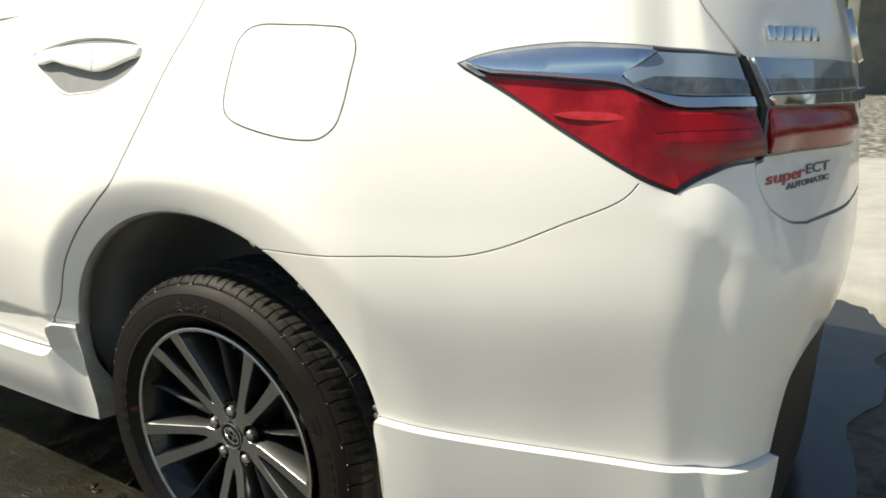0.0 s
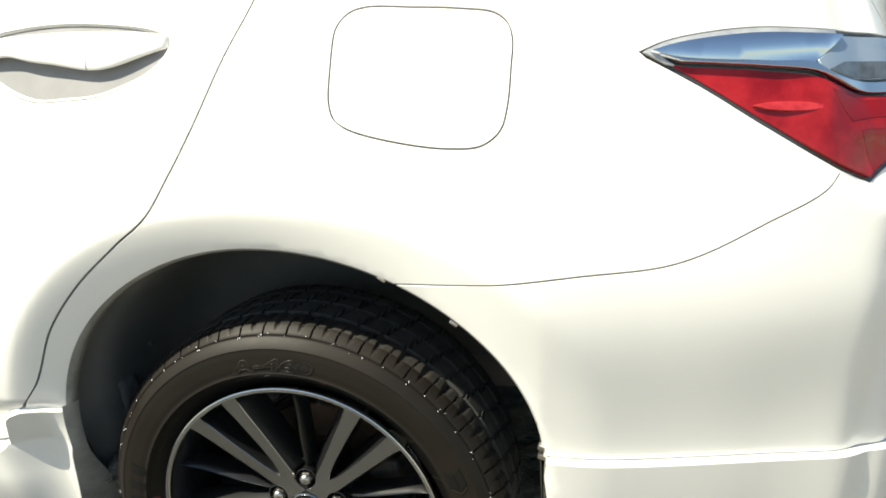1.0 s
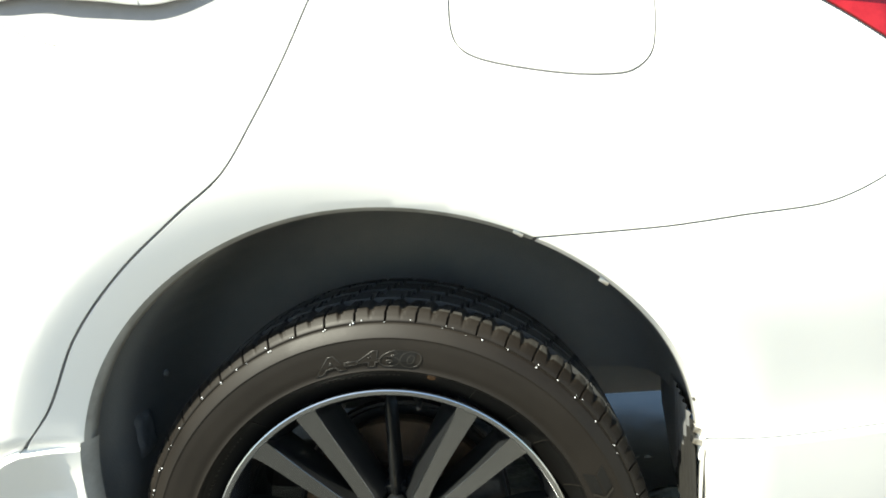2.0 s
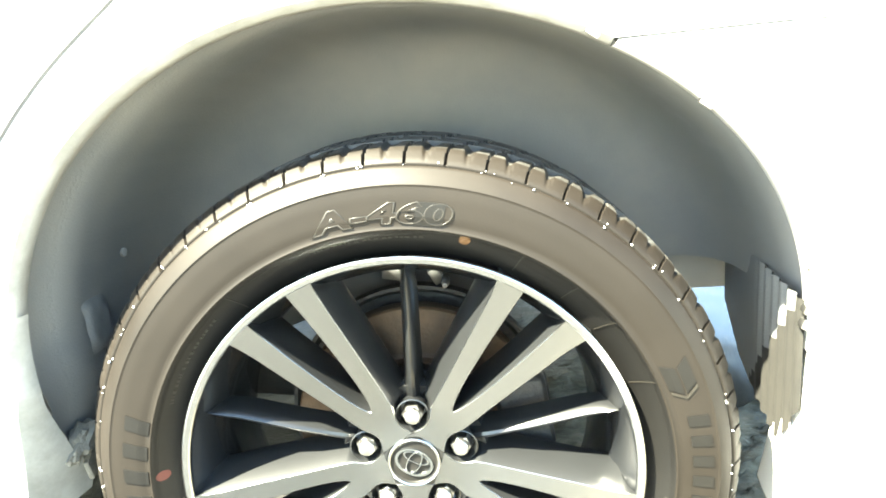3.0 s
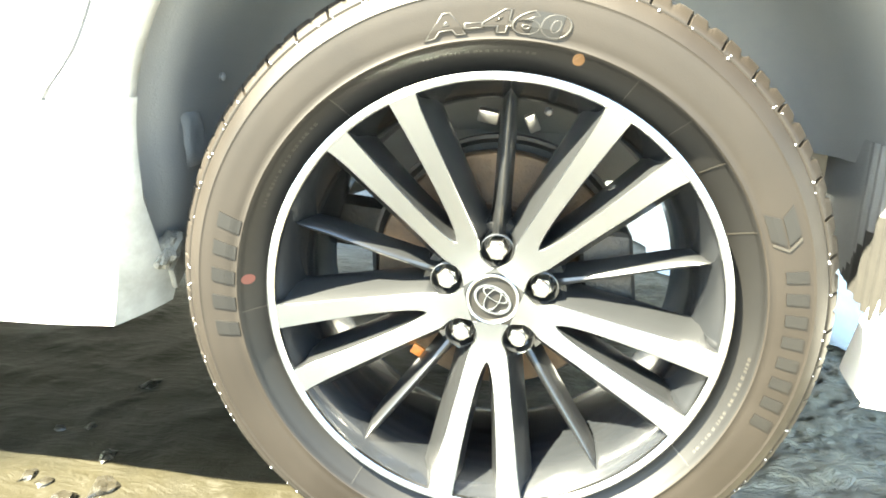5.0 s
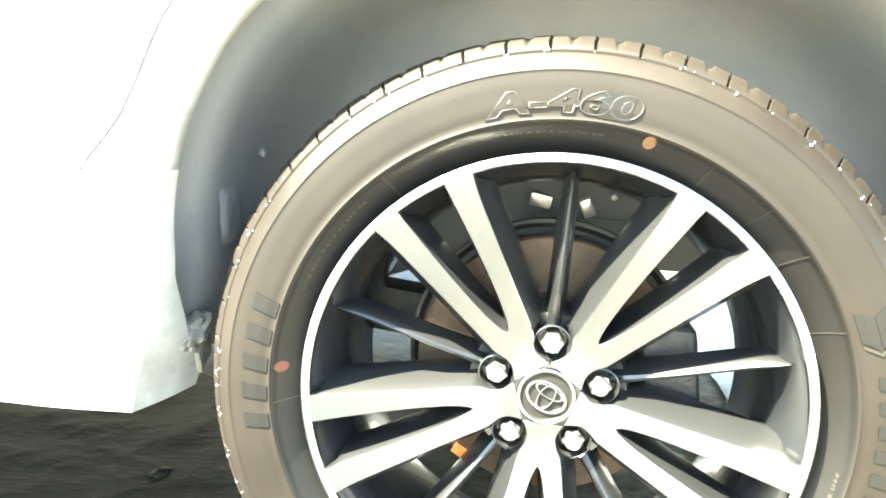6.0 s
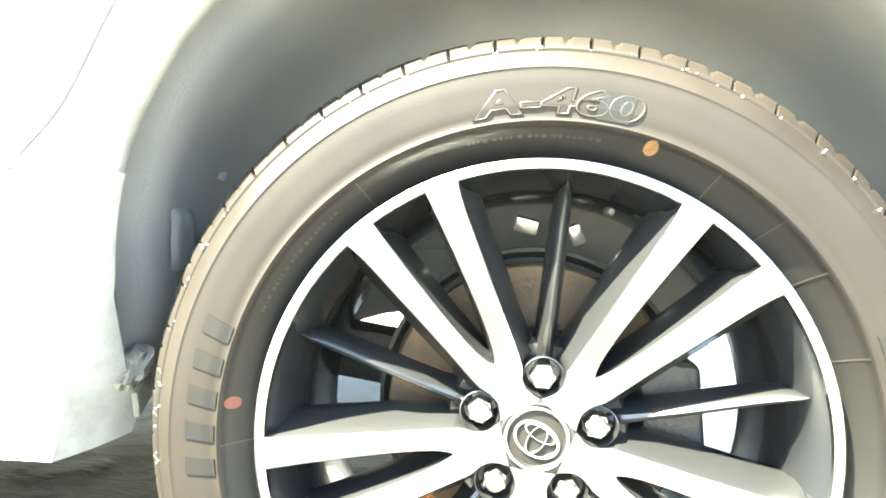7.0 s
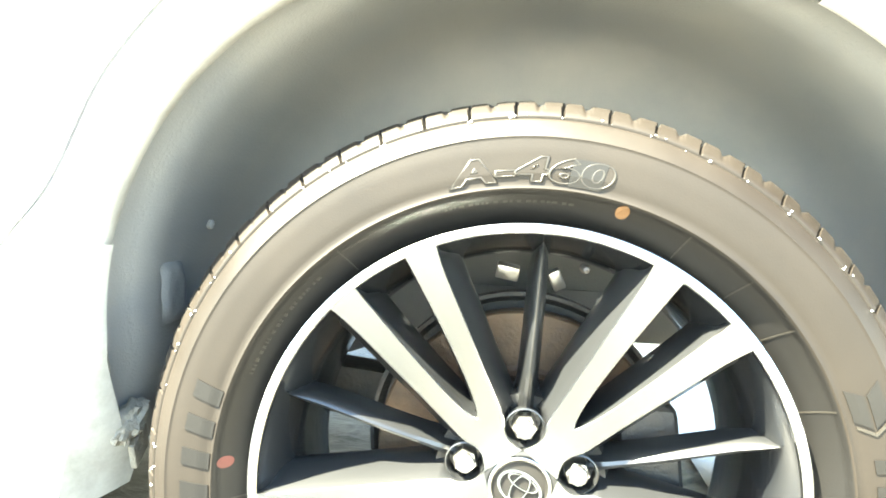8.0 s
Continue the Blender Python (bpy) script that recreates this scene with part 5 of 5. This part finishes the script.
    nut.faces.new([v for q in range(6) for v in (hexes[-1][q],)])
    nut_me = mesh_from(nut, "wheel_nut", STEEL, True, 40)
    for i in range(5):
        a = 90 + TURNED + 72 * i
        x, z = polar(0.050, a)
        part("nut_pocket", pocket, wheel, at=pose(x, 0, z))
        part("wheel_nut", nut_me, wheel, "bright steel wheel nut", at=pose(x, 0, z, 0, 17 * i, 0))
    # centre cap with plain oval shapes
    part("centre_cap", lathe("centre_cap", [(0.0262, 0.034), (0.0258, 0.0295), (0.0245, 0.0285), (0.0232, 0.0292), (0.022, 0.0305), (0.012, 0.0302), (0.0005, 0.030)], 60, [CAP], 30), wheel, "black gloss cap")
    part("cap_ring", lathe("cap_ring", [(0.0262, 0.0310), (0.0266, 0.0284), (0.0255, 0.0276), (0.0240, 0.0283), (0.0238, 0.0300)], 60, MACHINED, 40), wheel, "bright ring of the cap")
    oval = lathe("cap_oval", [(0.0166, 0.0302), (0.0174, 0.0284), (0.0200, 0.0284), (0.0206, 0.0302)], 48, BRIGHT_ALLOY, 40)
    part("cap_oval", oval, wheel, "silver oval emblem", at=pose(0, 0, 0, 0, 28, 0) @ Matrix.Diagonal((1.0, 1.0, 0.72, 1)))
    part("cap_oval", oval, wheel, "silver oval emblem", at=pose(0, -0.0004, 0, 0, 28, 0) @ Matrix.Diagonal((0.36, 1.0, 0.68, 1)))
    part("cap_oval", oval, wheel, "silver oval emblem", at=pose(0, -0.0002, 0, 0, 28, 0) @ Matrix.Translation((0, 0, 0.0055)) @ Matrix.Diagonal((0.70, 1.0, 0.28, 1)))
    # valve
    part("valve", lathe("valve", [(0.0038, 0.02), (0.0042, 0.010), (0.0036, 0.004), (0.0024, 0.002), (0.0024, -0.003), (0.0005, -0.0035)], 16, CAST), wheel, "dust cap of the tyre valve", at=pose(0.044, 0.024, 0.187, 0, 0, 0))
    return wheel


CHROME_WET = material("water_bead", (0.9, 0.92, 0.94), 0.04, 0.0, 1.0, spec=1.0)
wheel = make_wheel()


def make_brake():
    part("brake_disc", lathe("brake_disc", [(0.060, 0.085), (0.078, 0.082), (0.080, 0.092), (0.084, 0.095), (0.134, 0.095), (0.136, 0.098), (0.136, 0.116), (0.134, 0.118), (0.08, 0.118)], 96, RUST, 30), car, "rust-brown brake disc", at=pose(0, 0.02, WHEEL_Z))
    part("disc_hat", lathe("disc_hat", [(0.077, 0.100), (0.0765, 0.066), (0.073, 0.062), (0.03, 0.0615)], 64, CAST, 30), car, "dark iron hub of the disc", at=pose(0, 0.02, WHEEL_Z))
    part("dust_shield", lathe("dust_shield", [(0.08, 0.142), (0.140, 0.138), (0.146, 0.128), (0.150, 0.128), (0.150, 0.145), (0.08, 0.148)], 80, CAST, 30), car, "black dust shield", at=pose(0, 0.02, WHEEL_Z))
    cal = bmesh.new()
    bmesh.ops.create_cube(cal, size=1)
    for v in cal.verts:
        v.co = Vector((v.co.x * 0.056, v.co.y * 0.07, v.co.z * 0.105 * (1 - 0.2 * (v.co.x > 0))))
    bmesh.ops.bevel(cal, geom=list(cal.edges), offset=0.010, segments=3, affect="EDGES", profile=0.6)
    x, z = polar(0.118, 8)
    part("brake_caliper", mesh_from(cal, "brake_caliper", CAST), car, "dark cast brake caliper", at=pose(x, 0.118, WHEEL_Z + z, 0, -8, 0))
    part("caliper_mark", block("caliper_mark", (0.016, 0.004, 0.012), ORANGE, 0.001), car, "orange paint mark", at=pose(-0.081, 0.073, WHEEL_Z - 0.082, 0, 30, 0))
    # steel blocks added in place of daylight showing through slots
    for r, a, size, turn in ((0.172, 96, (0.022, 0.012, 0.014), 10), (0.168, 80, (0.012, 0.010, 0.020), -25), (0.160, 62, (0.016, 0.010, 0.012), 20), (0.165, 118, (0.010, 0.012, 0.018), 30)):
        x, z = polar(r, a)
        part("brake_bracket", block("brake_bracket", size, STEEL, 0.002), car, "bright steel block added for daylight in a slot beside the dust shield", at=pose(x, 0.135, WHEEL_Z + z, 15, turn, 0))
    part("axle_beam", block("axle_beam", (0.09, 1.3, 0.07), CAST, 0.012), car, "dark axle beam", at=pose(-0.06, 0.87, WHEEL_Z - 0.01))
    part("trailing_arm", block("trailing_arm", (0.42, 0.06, 0.06), CAST, 0.012), car, "dark trailing arm", at=pose(-0.26, 0.26, WHEEL_Z + 0.02, 0, 6, 0))


make_brake()


# ---- the rest of the body, which closes the car ----
def make_shell():
    """Nose, cabin and deck as cross sections joined into closed sheets; the cabin glazed dark."""
    mid = 0.87
    xs = np.array([-3.52, -3.45, -3.2, -2.7, -2.2, -1.75, -1.5, -1.15, -0.6, -0.46, 0.0, 0.35, 0.46, 0.62, 0.80, 0.90])
    belt = np.array([0.62, 0.68, 0.78, 0.88, 0.95, 1.00, 1.05, 1.10, 1.105, 1.105, 1.11, 1.11, 1.11, 1.11, 1.11, 1.105])
    half = np.array([0.60, 0.70, 0.80, 0.86, 0.895, 0.910, 0.915, 0.918, 0.918, 0.915, 0.890, 0.850, 0.83, 0.79, 0.66, 0.56])
    foot = np.array([0.30, 0.26, 0.24, 0.24, 0.26, 0.26, 0.26, 0.26, 0.27, 0.30, 0.38, 0.44, 0.46, 0.46, 0.44, 0.40])
    roof = np.array([0.0, 0.0, 0.0, 0.0, 0.0, 0.0, 0.22, 0.36, 0.38, 0.38, 0.36, 0.25, 0.20, 0.08, 0.0, 0.0])
    prof_h, prof_w = [0.0, 0.15, 0.55, 0.85, 1.0], [0.93, 0.98, 1.0, 0.985, 0.90]
    rows = []
    for x, b, w, f, r in zip(xs, belt, half, foot, roof):
        pts = [(w * k - (0.34 if (abs(x) < 0.465 and h < 0.1) else 0.03), f + (b - f) * h) for h, k in zip(prof_h, prof_w)]
        w -= 0.03 * (r > 0)
        pts += [(w * 0.76, b + r * 0.60 + 0.006), (w * 0.62, b + r + 0.010), (0.0, b + r + 0.022 + 0.01 * (r > 0))]
        rows.append([(x, mid - y, z) for y, z in pts] + [(x, mid + y, z) for y, z in pts[::-1][1:]])
    k = len(rows[0])
    verts = [v for row in rows for v in row]
    paint, panes = [], {}
    for i in range(len(rows) - 1):
        for j in range(k - 1):
            f = (i * k + j, i * k + j + 1, (i + 1) * k + j + 1, (i + 1) * k + j)
            if xs[i] > -1.2 and (j < 4 or j > k - 6):
                continue
            side = j in (4, k - 6) and -1.6 < xs[i] < 0.4
            front, rear = j in (5, 6, k - 8, k - 7) and -1.8 < xs[i] < -1.4, j in (5, 6, k - 8, k - 7) and 0.3 < xs[i] < 0.62
            paint.append(f)
            if side or front or rear:
                panes.setdefault("windscreen" if front else "rear_window" if rear else "side_window" + " " * (j > 6), []).append(f)
    part("body_shell", mesh_of("body_shell", verts, paint + [tuple(range(k))], PAINT), car, "white nose, roof and deck of the saloon")
    mid_out = lambda v: (v[0] + 0.004 * (1 if v[0] > 0.2 else -1), mid + (v[1] - mid) * 1.008, v[2] + 0.006)
    for name, faces in panes.items():
        used = sorted({q for f in faces for q in f})
        at = {q: n for n, q in enumerate(used)}
        if name.startswith("side"):
            row = lambda q: q if q % k in (5, k - 6) else q + (1 if q % k == 4 else -1)
            place = {q: mid_out(Vector(verts[q]).lerp(Vector(verts[row(q)]), 0.0 if row(q) == q else 0.30)) for q in used}
        else:
            place = {q: mid_out(verts[q]) for q in used}
        part(name.strip(), mesh_of(name.strip(), [place[q] for q in used], [tuple(at[q] for q in f) for f in faces], GLASS), car, "dark tinted window glass")
    floor = [(i * k, (i + 1) * k, (i + 1) * k + k - 1, i * k + k - 1) for i in range(len(rows) - 1)]
    used = sorted({q for f in floor for q in f})
    at = {q: n for n, q in enumerate(used)}
    part("underbody", mesh_of("underbody", [verts[q] for q in used], [tuple(at[q] for q in f) for f in floor], LINER), car, "dark underbody")


make_shell()
# the far side is the near side mirrored about the car's middle
for ob in list(car.children_recursive):
    if ob.name in ("rear_door", "quarter_panel", "fuel_door", "rear_bumper", "bumper_lip", "bumper_insert", "side_skirt", "tail_lamp", "chrome_blade", "clear_lens", "chrome_strip", "red_lens", "boot_lid",
                   "boot_lamp", "boot_clear_lens", "boot_chrome_strip", "boot_red_lens", "inner_panel"):
        part(ob.name, ob.data, car, at=Matrix.Translation((0, 1.74, 0)) @ Matrix.Diagonal((1, -1, 1, 1)))
for x, y, turn in ((-2.70, 0.003, 0), (0.0, 1.737, 180), (-2.70, 1.737, 180)):
    other = part("wheel", None, car, at=pose(x, y, WHEEL_Z, 0, 0, turn))
    for name in ("tyre", "rim_lip", "rim_barrel", "hub"):
        part(name, bpy.data.objects[name].data, other)
    for i in range(5):
        part("twin_spoke", bpy.data.objects["twin_spoke"].data, other, at=pose(0, 0, 0, 0, -(90 + 20 + 72 * i), 0))


# ---- loose stones on the wet ground ----
def make_stone(seed, x, y, size):
    """A broken lump of concrete, half sunk in the silt."""
    rnd = random.Random(seed)
    bm = bmesh.new()
    bmesh.ops.create_icosphere(bm, subdivisions=2, radius=1)
    for v in bm.verts:
        k = 1 + 0.55 * noise.noise(v.co * 1.6 + Vector((seed * 3.1, 0, 0))) + 0.12 * noise.noise(v.co * 5)
        v.co = Vector((v.co.x * k * size, v.co.y * k * size * 0.75, v.co.z * k * size * 0.32))
    bmesh.ops.rotate(bm, verts=bm.verts, cent=(0, 0, 0), matrix=Matrix.Rotation(rnd.uniform(0, 6), 3, "Z"))
    ob = new("stone", mesh_from(bm, "stone", STONE, True, 25))
    ob.location = (x, y, ground_height(x, y) + size * 0.06)
    tagged(ob, "wet grey lump of broken concrete lying in silt", "stone", group="stones by the wheel")


STONE = material("wet_stone", (0.011, 0.0098, 0.0070), 0.25, second=(0.021, 0.019, 0.0145), scale=60, amount=0.8, bump=0.4, bump_scale=180, rough_vary=0.1)
for seed, (x, y, size) in enumerate(((-0.496, 0.087, 0.022), (-0.578, 0.086, 0.013), (-0.532, 0.061, 0.020), (-0.495, 0.045, 0.018), (-0.608, 0.097, 0.014),
                                     (-0.581, 0.038, 0.014), (-0.601, 0.22, 0.011), (-0.529, 0.15, 0.016), (-0.588, 0.364, 0.018), (-0.646, 0.212, 0.009))):
    make_stone(seed, x, y, size)
